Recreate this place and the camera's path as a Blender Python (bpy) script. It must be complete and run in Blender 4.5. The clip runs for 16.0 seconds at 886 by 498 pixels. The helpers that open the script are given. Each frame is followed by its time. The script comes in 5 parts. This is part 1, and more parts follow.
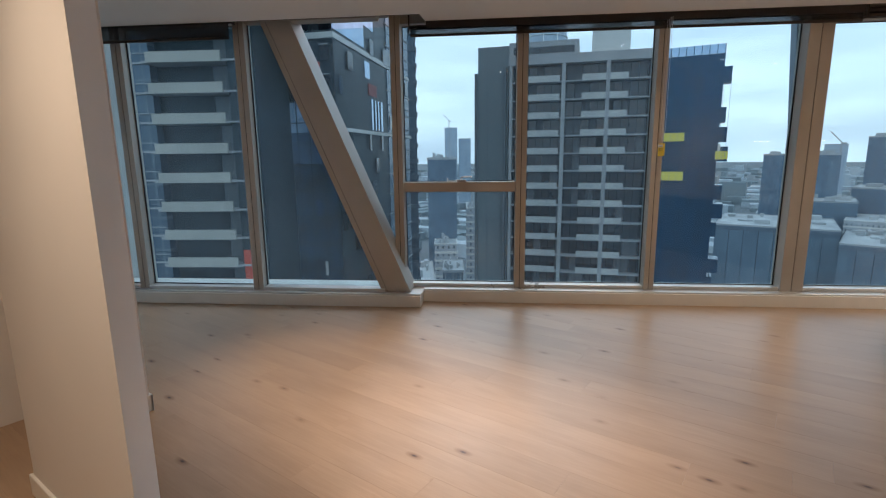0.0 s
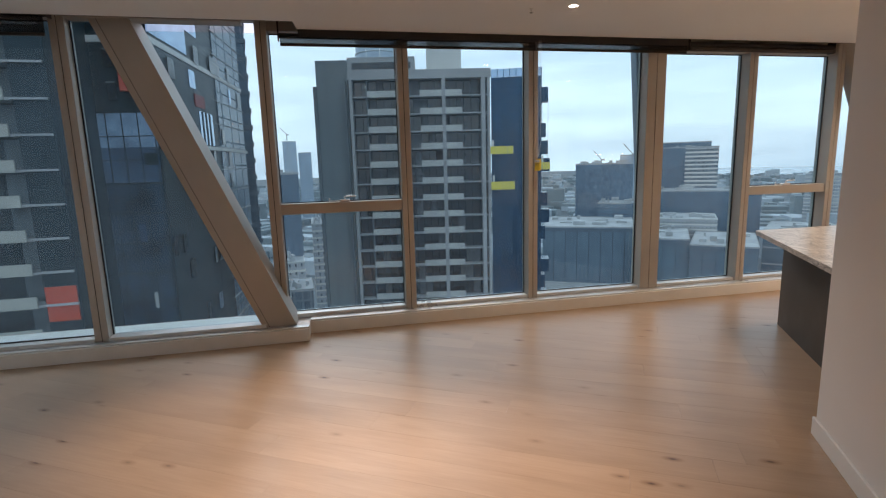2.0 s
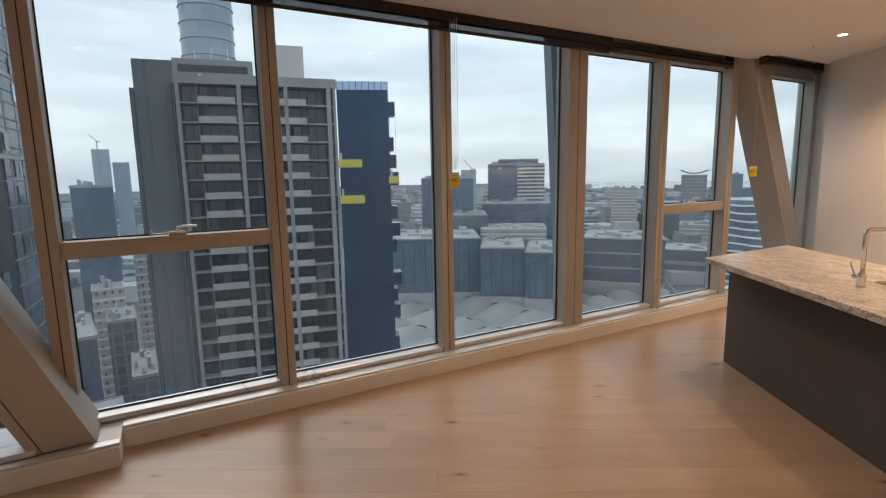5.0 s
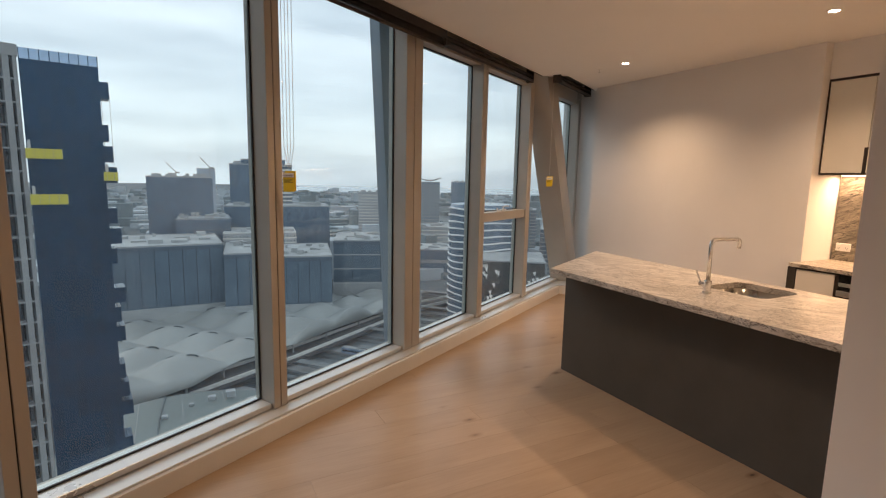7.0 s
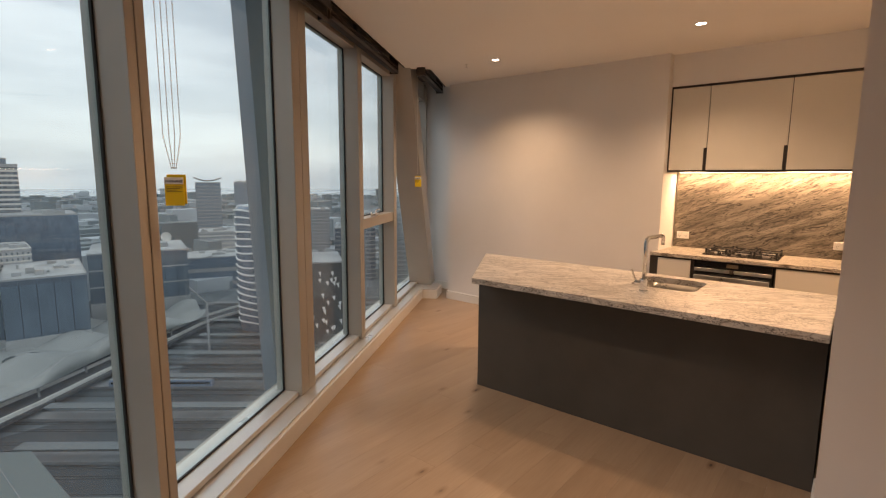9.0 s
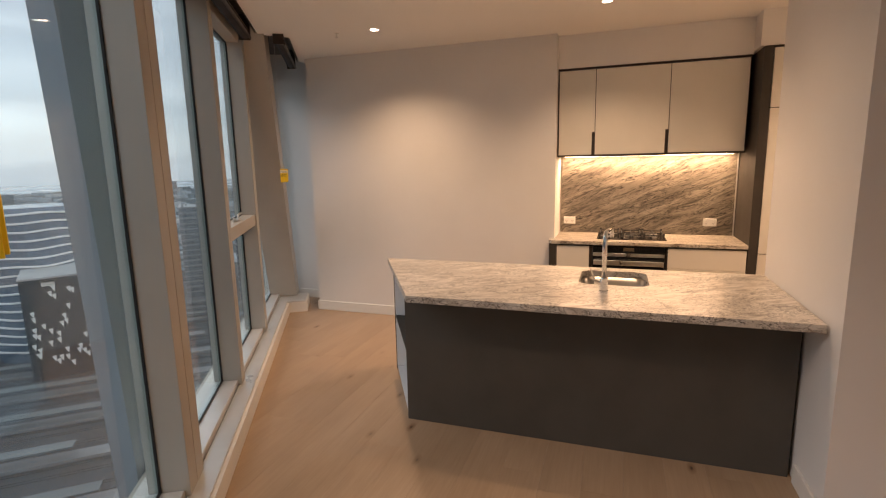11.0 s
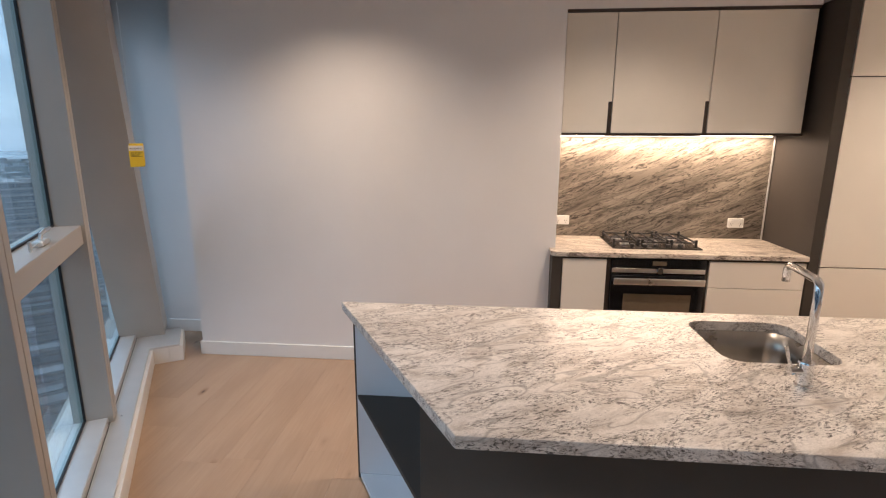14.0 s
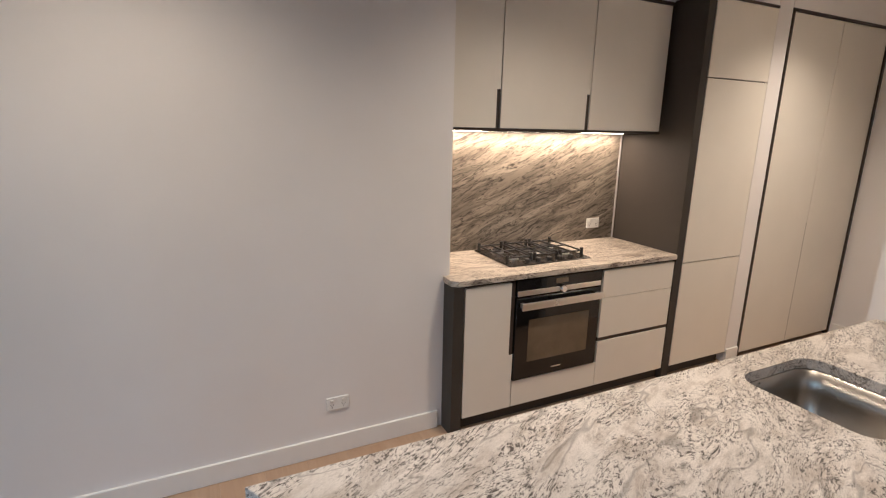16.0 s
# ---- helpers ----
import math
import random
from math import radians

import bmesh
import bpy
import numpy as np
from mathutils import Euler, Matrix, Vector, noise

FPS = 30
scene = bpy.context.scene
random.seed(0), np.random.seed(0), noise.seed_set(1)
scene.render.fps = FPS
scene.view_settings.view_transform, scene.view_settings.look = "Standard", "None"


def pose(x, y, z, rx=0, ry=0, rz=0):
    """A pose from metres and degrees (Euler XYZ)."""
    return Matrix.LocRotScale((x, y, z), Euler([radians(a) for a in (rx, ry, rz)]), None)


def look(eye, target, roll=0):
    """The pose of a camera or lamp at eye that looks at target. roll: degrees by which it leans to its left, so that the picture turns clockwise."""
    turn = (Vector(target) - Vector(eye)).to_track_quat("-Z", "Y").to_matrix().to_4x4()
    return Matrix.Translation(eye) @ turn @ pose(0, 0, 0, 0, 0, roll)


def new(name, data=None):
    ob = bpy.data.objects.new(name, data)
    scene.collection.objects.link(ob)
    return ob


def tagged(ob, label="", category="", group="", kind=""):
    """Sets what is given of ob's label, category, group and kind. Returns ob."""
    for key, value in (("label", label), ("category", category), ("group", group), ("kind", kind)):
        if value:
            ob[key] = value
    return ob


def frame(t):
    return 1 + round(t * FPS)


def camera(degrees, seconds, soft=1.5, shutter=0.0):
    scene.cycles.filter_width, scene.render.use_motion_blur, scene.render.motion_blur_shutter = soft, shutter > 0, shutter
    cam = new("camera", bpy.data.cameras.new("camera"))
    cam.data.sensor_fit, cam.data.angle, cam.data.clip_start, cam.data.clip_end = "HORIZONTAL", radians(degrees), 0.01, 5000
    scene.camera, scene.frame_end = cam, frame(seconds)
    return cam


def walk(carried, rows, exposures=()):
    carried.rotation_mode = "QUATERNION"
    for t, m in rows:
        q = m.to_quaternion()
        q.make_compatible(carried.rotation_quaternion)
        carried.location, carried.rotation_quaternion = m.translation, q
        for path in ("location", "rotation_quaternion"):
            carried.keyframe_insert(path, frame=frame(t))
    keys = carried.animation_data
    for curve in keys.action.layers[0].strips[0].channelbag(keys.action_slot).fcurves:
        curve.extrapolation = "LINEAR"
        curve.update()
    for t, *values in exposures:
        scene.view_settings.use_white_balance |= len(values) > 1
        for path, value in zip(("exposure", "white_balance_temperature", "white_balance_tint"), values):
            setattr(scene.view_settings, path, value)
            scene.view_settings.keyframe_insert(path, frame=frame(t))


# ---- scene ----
cam = camera(82.8, 16.0, soft=1.2)
PATH = [
    (0, (3.046, -3.806, 1.525), (1.893, -2.215, 1.151), -0.7),
    (0.5, (2.925, -3.791, 1.526), (1.952, -2.085, 1.148), -0.6),
    (1, (2.779, -3.782, 1.537), (1.964, -1.996, 1.157), -0.5),
    (1.5, (2.642, -3.809, 1.564), (1.969, -1.964, 1.185), -1.9),
    (2, (2.58, -3.79, 1.57), (1.954, -1.92, 1.235), -1.6),
    (2.5, (2.495, -3.621, 1.557), (1.867, -1.749, 1.235), -1.2),
    (3, (2.413, -3.388, 1.571), (1.709, -1.538, 1.283), -1.3),
    (3.5, (2.284, -3.199, 1.551), (1.484, -1.388, 1.267), -1.2),
    (4, (2.141, -2.983, 1.572), (1.465, -1.122, 1.287), -0.4),
    (4.5, (2.022, -2.795, 1.562), (1.658, -0.85, 1.272), 0.3),
    (5, (1.869, -2.562, 1.583), (1.827, -0.584, 1.287), -1.0),
    (7.5, (1.18, -1.409, 1.572), (2.353, 0.188, 1.301), 1.1),
    (8, (1.035, -1.146, 1.571), (2.446, 0.246, 1.306), 0.4),
    (8.5, (1.038, -0.962, 1.575), (2.488, 0.387, 1.3), 0.8),
    (9, (1.054, -0.691, 1.583), (2.579, 0.573, 1.306), 0.4),
    (9.5, (1.088, -0.444, 1.568), (2.728, 0.667, 1.289), 0.9),
    (10, (1.121, -0.216, 1.6), (2.863, 0.723, 1.309), 0.2),
    (12.5, (1.941, 0.805, 1.641), (3.855, 1.247, 1.265), -1.3),
    (13, (2.22, 0.934, 1.646), (4.137, 1.362, 1.272), -0.7),
    (13.5, (2.471, 1.118, 1.645), (4.401, 1.425, 1.217), 0.2),
    (14, (2.685, 1.285, 1.642), (4.631, 1.453, 1.211), 0.2),
    (14.5, (2.994, 1.5, 1.656), (4.947, 1.473, 1.228), -0.4),
    (15, (3.252, 1.697, 1.662), (5.184, 1.412, 1.23), 0.9),
    (15.5, (3.494, 1.847, 1.672), (5.343, 1.236, 1.218), 0.6),
    (16, (3.826, 1.978, 1.668), (5.575, 1.127, 1.204), 1.2),
]
# seconds, stops, kelvin, tint
EXPOSURES = [(0.0, 0.10, 6000, 16), (2.5, 0.12, 6550, 21), (5.0, 0.05, 7350, 27), (7.5, 0.03, 7350, 25), (8.0, -0.02, 7700, 26), (10.0, -0.02, 7900, 28),
             (12.5, 0.20, 6150, 22), (13.3, 0.21, 5900, 20), (14.5, 0.14, 5400, 17), (16.0, -0.08, 5300, 14)]
walk(cam, [(t, look(eye, target, roll)) for t, eye, target, roll in PATH], EXPOSURES)

# ---- world, lights ----
world = bpy.data.worlds.new("overcast_sky")
scene.world = world
world.use_nodes = True
wn = world.node_tree
bg = wn.nodes["Background"]
sky = wn.nodes.new("ShaderNodeTexSky")
sky.sky_type = "NISHITA"
sky.sun_disc = False
sky.sun_elevation, sky.sun_rotation = radians(38), radians(200)
sky.air_density, sky.dust_density = 1.2, 2.0
wtc = wn.nodes.new("ShaderNodeTexCoord")
wmp = wn.nodes.new("ShaderNodeMapping")
wmp.inputs["Scale"].default_value = (1.2, 1.2, 7.0)
wnz = wn.nodes.new("ShaderNodeTexNoise")
wnz.inputs["Scale"].default_value, wnz.inputs["Detail"].default_value, wnz.inputs["Roughness"].default_value = 1.6, 6.0, 0.55
wrp = wn.nodes.new("ShaderNodeValToRGB")
wrp.color_ramp.elements[0].position, wrp.color_ramp.elements[0].color = 0.33, (4.5, 5.0, 5.55, 1)
wrp.color_ramp.elements[1].position, wrp.color_ramp.elements[1].color = 0.68, (7.6, 8.0, 8.3, 1)
wmx = wn.nodes.new("ShaderNodeMixRGB")
wmx.inputs[0].default_value = 0.85
wn.links.new(wtc.outputs["Generated"], wmp.inputs[0])
wn.links.new(wmp.outputs[0], wnz.inputs["Vector"])
wn.links.new(wnz.outputs["Fac"], wrp.inputs[0])
wn.links.new(sky.outputs[0], wmx.inputs[1])
wn.links.new(wrp.outputs[0], wmx.inputs[2])
wn.links.new(wmx.outputs[0], bg.inputs[0])
bg.inputs[1].default_value = 0.17

sun_data = bpy.data.lights.new("sun", "SUN")
sun_data.energy, sun_data.angle, sun_data.color = 0.6, radians(25), (1.0, 0.96, 0.90)
sun_ob = new("sun", sun_data)
sun_ob.matrix_world = look((0, 0, 60), (20, -34, 30))

# place, watts, beam angle
# (5.34, -1.60) is an unseen lamp, added by continuing the kitchen row.
LAMPS = [(5.374, 2.23, 108, 132), (5.344, 0.361, 112, 130), (4.29, 0.30, 42, 134), (2.27, 0.50, 66, 124), (0.62, -1.50, 185, 64), (1.97, -1.72, 190, 62), (5.34, -1.60, 140, 120), (1.35, -4.0, 138, 132)]
DOWNLIGHTS = [(a, b) for a, b, w, c in LAMPS]
CEILING = 2.755
for lx, ly, watts, beam in LAMPS:
    ld = bpy.data.lights.new("downlight_beam", "SPOT")
    ld.energy, ld.color, ld.spot_size, ld.spot_blend, ld.shadow_soft_size = watts, (1.0, 0.757, 0.488), radians(beam), 1.0, 0.035
    lo = new("downlight_beam", ld)
    lo.matrix_world = look((lx, ly, CEILING - 0.012), (lx, ly, 0))
sl = bpy.data.lights.new("cabinet_strip_light", "AREA")
sl.shape, sl.size, sl.size_y, sl.energy, sl.color = "RECTANGLE", 1.45, 0.02, 19, (1.0, 0.70, 0.42)
slo = new("cabinet_strip_light", sl)
slo.matrix_world = pose(6.55, 0.02, 1.655, 0, 0, 90)

# ---- helpers of this scene ----
ANG = 30.2
FAC = pose(0, 0, 0, 0, 0, ANG)          # local x along the window wall, y outwards


def mesh_ob(name, bm, mats, m=None, smooth=False):
    me = bpy.data.meshes.new(name)
    bmesh.ops.recalc_face_normals(bm, faces=bm.faces)
    bm.to_mesh(me)
    bm.free()
    for mt in (mats if isinstance(mats, (list, tuple)) else [mats]):
        me.materials.append(mt)
    if smooth:
        for p in me.polygons:
            p.use_smooth = True
    ob = new(name, me)
    if m is not None:
        ob.matrix_world = m
    return ob


def part(name, bm, material, parent, label="", smooth=False):
    ob = mesh_ob(name, bm, material, smooth=smooth)
    ob.parent = parent
    return tagged(ob, label)


def thing(name, m, label, category, group="", kind=""):
    ob = new(name)
    ob.matrix_world = m
    ob.empty_display_size = 0.1
    return tagged(ob, label, category, group, kind)


def box(bm, x0, x1, y0, y1, z0, z1, bevel=0.0, seg=1):
    vs = [bm.verts.new((x, y, z)) for z in (z0, z1) for y in (y0, y1) for x in (x0, x1)]
    fs = [bm.faces.new([vs[i] for i in f]) for f in ((0, 2, 3, 1), (4, 5, 7, 6), (0, 1, 5, 4), (2, 6, 7, 3), (0, 4, 6, 2), (1, 3, 7, 5))]
    if bevel:
        es = list({e for f in fs for e in f.edges})
        bmesh.ops.bevel(bm, geom=es, offset=bevel, segments=seg, affect="EDGES", profile=0.5)
    return bm


def B(*a, **k):
    return box(bmesh.new(), *a, **k)


def prism(bm, pts, z0, z1, bevel=0.0):
    lo = [bm.verts.new((x, y, z0)) for x, y in pts]
    hi = [bm.verts.new((x, y, z1)) for x, y in pts]
    fs = [bm.faces.new(lo), bm.faces.new(hi)]
    n = len(pts)
    for i in range(n):
        fs.append(bm.faces.new((lo[i], lo[(i + 1) % n], hi[(i + 1) % n], hi[i])))
    if bevel:
        es = list({e for f in fs for e in f.edges})
        bmesh.ops.bevel(bm, geom=es, offset=bevel, segments=2, affect="EDGES", profile=0.5)
    return bm


def lathe(bm, rows, seg=20, x=0, y=0):
    """A turned body from (radius, height) rows, closed at both ends."""
    rings = []
    for r, z in rows:
        rings.append([bm.verts.new((x + r * math.cos(2 * math.pi * i / seg), y + r * math.sin(2 * math.pi * i / seg), z)) for i in range(seg)])
    for a, b in zip(rings, rings[1:]):
        for i in range(seg):
            bm.faces.new((a[i], a[(i + 1) % seg], b[(i + 1) % seg], b[i]))
    bm.faces.new(rings[0])
    bm.faces.new(rings[-1])
    return bm


def tube(bm, pts, r, seg=10):
    """A round bar along points."""
    P = [Vector(p) for p in pts]
    rings = []
    for i, p in enumerate(P):
        d = (P[min(i + 1, len(P) - 1)] - P[max(i - 1, 0)]).normalized()
        a = d.orthogonal().normalized() if not rings else None
        if rings:
            a = (last - last.dot(d) * d).normalized()
        last = a
        b = d.cross(a)
        rings.append([bm.verts.new(p + r * (math.cos(2 * math.pi * k / seg) * a + math.sin(2 * math.pi * k / seg) * b)) for k in range(seg)])
    for a, b in zip(rings, rings[1:]):
        for i in range(seg):
            bm.faces.new((a[i], a[(i + 1) % seg], b[(i + 1) % seg], b[i]))
    bm.faces.new(rings[0])
    bm.faces.new(rings[-1])
    return bm


def arc(cx, cy, r, a0, a1, n):
    return [(cx + r * math.cos(radians(a0 + (a1 - a0) * i / n)), cy + r * math.sin(radians(a0 + (a1 - a0) * i / n))) for i in range(n + 1)]


def round_rect(x0, x1, y0, y1, r, n=5):
    return (arc(x1 - r, y1 - r, r, 0, 90, n) + arc(x0 + r, y1 - r, r, 90, 180, n)
            + arc(x0 + r, y0 + r, r, 180, 270, n) + arc(x1 - r, y0 + r, r, 270, 360, n))


# ---- materials ----
def nodes_of(name):
    mt = bpy.data.materials.new(name)
    mt.use_nodes = True
    nt = mt.node_tree
    return mt, nt, nt.nodes["Principled BSDF"]


def add(nt, kind, **props):
    nd = nt.nodes.new(kind)
    for k, v in props.items():
        if k in nd.inputs:
            nd.inputs[k].default_value = v
    return nd


def ramp(nt, src, stops):
    rp = nt.nodes.new("ShaderNodeValToRGB")
    el = rp.color_ramp.elements
    while len(el) < len(stops):
        el.new(0.5)
    for e, (p, c) in zip(el, stops):
        e.position, e.color = p, (*c, 1)
    nt.links.new(src, rp.inputs[0])
    return rp.outputs[0]


def coords(nt, scale=(1, 1, 1), rot=(0, 0, 0), which="Object"):
    """Coordinates turned first, then stretched."""
    out = nt.nodes.new("ShaderNodeTexCoord").outputs[which]
    for key, val in (("Rotation", [radians(a) for a in rot]), ("Scale", scale)):
        mp = nt.nodes.new("ShaderNodeMapping")
        mp.inputs[key].default_value = val
        nt.links.new(out, mp.inputs[0])
        out = mp.outputs[0]
    return out


def noise_tex(nt, vec, scale, detail=4.0, rough=0.55, distort=0.0):
    nd = add(nt, "ShaderNodeTexNoise", Scale=scale, Detail=detail, Roughness=rough, Distortion=distort)
    nt.links.new(vec, nd.inputs["Vector"])
    return nd.outputs["Fac"]


def mix_col(nt, fac, a, b, mode="MIX"):
    nd = nt.nodes.new("ShaderNodeMixRGB")
    nd.blend_type = mode
    for i, v in enumerate((fac, a, b)):
        if hasattr(v, "links"):
            nt.links.new(v, nd.inputs[i])
        else:
            nd.inputs[i].default_value = v if i == 0 else (*v, 1)
    return nd.outputs[0]


def bump(nt, bs, src, strength, dist=0.002):
    nd = add(nt, "ShaderNodeBump", Strength=strength, Distance=dist)
    nt.links.new(src, nd.inputs["Height"])
    nt.links.new(nd.outputs[0], bs.inputs["Normal"])


def surface(name, col, rough=0.5, metal=0.0, vary=0.08, scale=6.0, grain=180.0, relief=0.05, rough_vary=0.08, spec=0.5):
    """A plain surface with faint variation of tone and gloss at two scales."""
    mt, nt, bs = nodes_of(name)
    v = coords(nt)
    big, fine = noise_tex(nt, v, scale), noise_tex(nt, v, grain, 2.0)
    lo, hi = [max(0, c * (1 - vary)) for c in col], [min(1, c * (1 + vary)) for c in col]
    c1 = ramp(nt, big, [(0.3, lo), (0.7, hi)])
    nt.links.new(c1, bs.inputs["Base Color"])
    r = ramp(nt, big, [(0.3, [max(0.02, rough - rough_vary)] * 3), (0.7, [min(1, rough + rough_vary)] * 3)])
    nt.links.new(r, bs.inputs["Roughness"])
    bs.inputs["Metallic"].default_value = metal
    bs.inputs["Specular IOR Level"].default_value = spec
    if relief:
        bump(nt, bs, fine, relief)
    return mt


def oak_material():
    mt, nt, bs = nodes_of("pale_oak")
    info = nt.nodes.new("ShaderNodeObjectInfo")
    geo = nt.nodes.new("ShaderNodeTexCoord")
    shift = add(nt, "ShaderNodeVectorMath")
    shift.operation = "SCALE"
    cmb = nt.nodes.new("ShaderNodeCombineXYZ")
    mul = add(nt, "ShaderNodeMath")
    mul.operation = "MULTIPLY"
    mul.inputs[1].default_value = 37.0
    nt.links.new(info.outputs["Random"], mul.inputs[0])
    for i in range(3):
        nt.links.new(mul.outputs[0], cmb.inputs[i])
    ad = nt.nodes.new("ShaderNodeVectorMath")
    nt.links.new(geo.outputs["Object"], ad.inputs[0])
    nt.links.new(cmb.outputs[0], ad.inputs[1])

    def stretched(sx, sy, sz):
        mp = nt.nodes.new("ShaderNodeMapping")
        mp.inputs["Scale"].default_value = (sx, sy, sz)
        nt.links.new(ad.outputs[0], mp.inputs[0])
        return mp.outputs[0]
    grain = noise_tex(nt, stretched(1.2, 26, 1), 3.0, 6.0, 0.65, 0.6)
    cloud = noise_tex(nt, stretched(0.6, 2.5, 1), 2.0, 3.0)
    base = ramp(nt, grain, [(0.25, (0.405, 0.276, 0.178)), (0.5, (0.440, 0.305, 0.200)), (0.8, (0.475, 0.338, 0.226))])
    tone = ramp(nt, info.outputs["Random"], [(0.0, (0.955, 0.95, 0.945)), (0.5, (1.0, 1.0, 1.0)), (1.0, (1.04, 1.035, 1.03))])
    c = mix_col(nt, 1.0, base, tone, "MULTIPLY")
    c = mix_col(nt, 0.34, c, ramp(nt, cloud, [(0.32, (0.64, 0.58, 0.54)), (0.62, (1, 1, 1))]), "MULTIPLY")
    vor = add(nt, "ShaderNodeTexVoronoi", Scale=1.0, Randomness=1.0)
    vor.voronoi_dimensions = "2D"
    nt.links.new(stretched(1.6, 3.7, 1), vor.inputs["Vector"])
    knot = ramp(nt, vor.outputs["Distance"], [(0.014, (0.15, 0.095, 0.062)), (0.034, (0.62, 0.52, 0.45)), (0.10, (1, 1, 1))])
    some = ramp(nt, vor.outputs["Color"], [(0.55, (0, 0, 0)), (0.78, (1, 1, 1))])
    c = mix_col(nt, some, c, mix_col(nt, 1.0, c, knot, "MULTIPLY"))
    nt.links.new(c, bs.inputs["Base Color"])
    nt.links.new(ramp(nt, grain, [(0.2, (0.27,) * 3), (0.8, (0.39,) * 3)]), bs.inputs["Roughness"])
    bump(nt, bs, grain, 0.08, 0.001)
    return mt


def granite_material(name, rot, pale, mid, dark, stretch, veins, speckle, grain_scale=64.0, cloud_scale=9.0, bare=0.06, along="x", bend=0.28, tone=None):
    """Flowing stone: a clouded pale ground, clustered dark grains drawn out along one direction, and a few long veins."""
    mt, nt, bs = nodes_of(name)
    flow_s = (1.0, stretch, stretch) if along == "x" else (stretch, 1.0, stretch)
    v = coords(nt, flow_s, rot)
    warp = add(nt, "ShaderNodeTexNoise", Scale=2.2, Detail=3.0, Roughness=0.5)
    nt.links.new(v, warp.inputs["Vector"])
    mixv = nt.nodes.new("ShaderNodeMixRGB")
    mixv.blend_type = "ADD"
    mixv.inputs[0].default_value = bend
    nt.links.new(v, mixv.inputs[1])
    nt.links.new(warp.outputs["Color"], mixv.inputs[2])
    wv = mixv.outputs[0]
    cloud = noise_tex(nt, wv, cloud_scale, 7.0, 0.68)
    grain = noise_tex(nt, wv, grain_scale, 6.0, 0.75, 0.6)
    fine = noise_tex(nt, wv, 150.0, 3.0, 0.7)
    patch = noise_tex(nt, wv, 4.2, 6.0, 0.66, 0.5)
    vein = noise_tex(nt, wv, 2.6, 2.0, 0.45, 0.5)
    c = ramp(nt, cloud, [(0.36, mid), (0.52, pale), (0.75, [min(1, p * 1.1) for p in pale])])
    c = mix_col(nt, 0.4, c, ramp(nt, fine, [(0.35, (0.42, 0.39, 0.36)), (0.6, (1, 1, 1))]), "MULTIPLY")
    if tone:
        col, tone_scale, amount = tone
        c = mix_col(nt, ramp(nt, noise_tex(nt, wv, tone_scale, 5.0, 0.62, 0.4), [(0.44, (0, 0, 0)), (0.60, (amount,) * 3)]), c, col)
    spots = ramp(nt, grain, [(0.42, (1, 1, 1)), (0.50, (0, 0, 0))])
    where = ramp(nt, patch, [(0.50 - speckle, (1, 1, 1)), (0.60 - speckle, (bare, bare, bare))])
    c = mix_col(nt, mix_col(nt, 1.0, spots, where, "MULTIPLY"), c, dark)
    lines = ramp(nt, vein, [(0.485, (0, 0, 0)), (0.497, (veins,) * 3), (0.503, (veins,) * 3), (0.515, (0, 0, 0))])
    c = mix_col(nt, lines, c, dark)
    nt.links.new(c, bs.inputs["Base Color"])
    bs.inputs["Roughness"].default_value = 0.28
    bump(nt, bs, grain, 0.02, 0.0005)
    return mt


def pane_material(name, tint, gloss=1.0):
    mt, nt, bs = nodes_of(name)
    nt.nodes.remove(bs)
    tr = nt.nodes.new("ShaderNodeBsdfTransparent")
    tr.inputs[0].default_value = (*tint, 1)
    gl = nt.nodes.new("ShaderNodeBsdfGlossy")
    gl.inputs["Roughness"].default_value = 0.0
    gl.inputs[0].default_value = (gloss, gloss, gloss, 1)
    lw = add(nt, "ShaderNodeLayerWeight", Blend=0.5)
    pw = nt.nodes.new("ShaderNodeMath")
    pw.operation = "POWER"
    pw.inputs[1].default_value = 4.0
    ma = nt.nodes.new("ShaderNodeMath")
    ma.operation = "MULTIPLY_ADD"
    ma.inputs[1].default_value, ma.inputs[2].default_value = 0.55, 0.025
    nt.links.new(lw.outputs["Facing"], pw.inputs[0])
    nt.links.new(pw.outputs[0], ma.inputs[0])
    mx = nt.nodes.new("ShaderNodeMixShader")
    nt.links.new(ma.outputs[0], mx.inputs[0])
    nt.links.new(tr.outputs[0], mx.inputs[1])
    nt.links.new(gl.outputs[0], mx.inputs[2])
    # thin sky-lit veil put into the glass to stand in for outdoor haze
    haze_veil = nt.nodes.new("ShaderNodeBsdfTranslucent")
    haze_veil.inputs[0].default_value = (0.56, 0.80, 1.0, 1)
    haze_mix = ramp(nt, noise_tex(nt, coords(nt, (1, 1, 0.35)), 1.6, 5.0, 0.6), [(0.3, (0.020,) * 3), (0.7, (0.036,) * 3)])
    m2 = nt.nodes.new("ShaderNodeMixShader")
    nt.links.new(haze_mix, m2.inputs[0])
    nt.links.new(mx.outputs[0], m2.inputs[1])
    nt.links.new(haze_veil.outputs[0], m2.inputs[2])
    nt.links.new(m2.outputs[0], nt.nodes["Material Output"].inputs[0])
    return mt


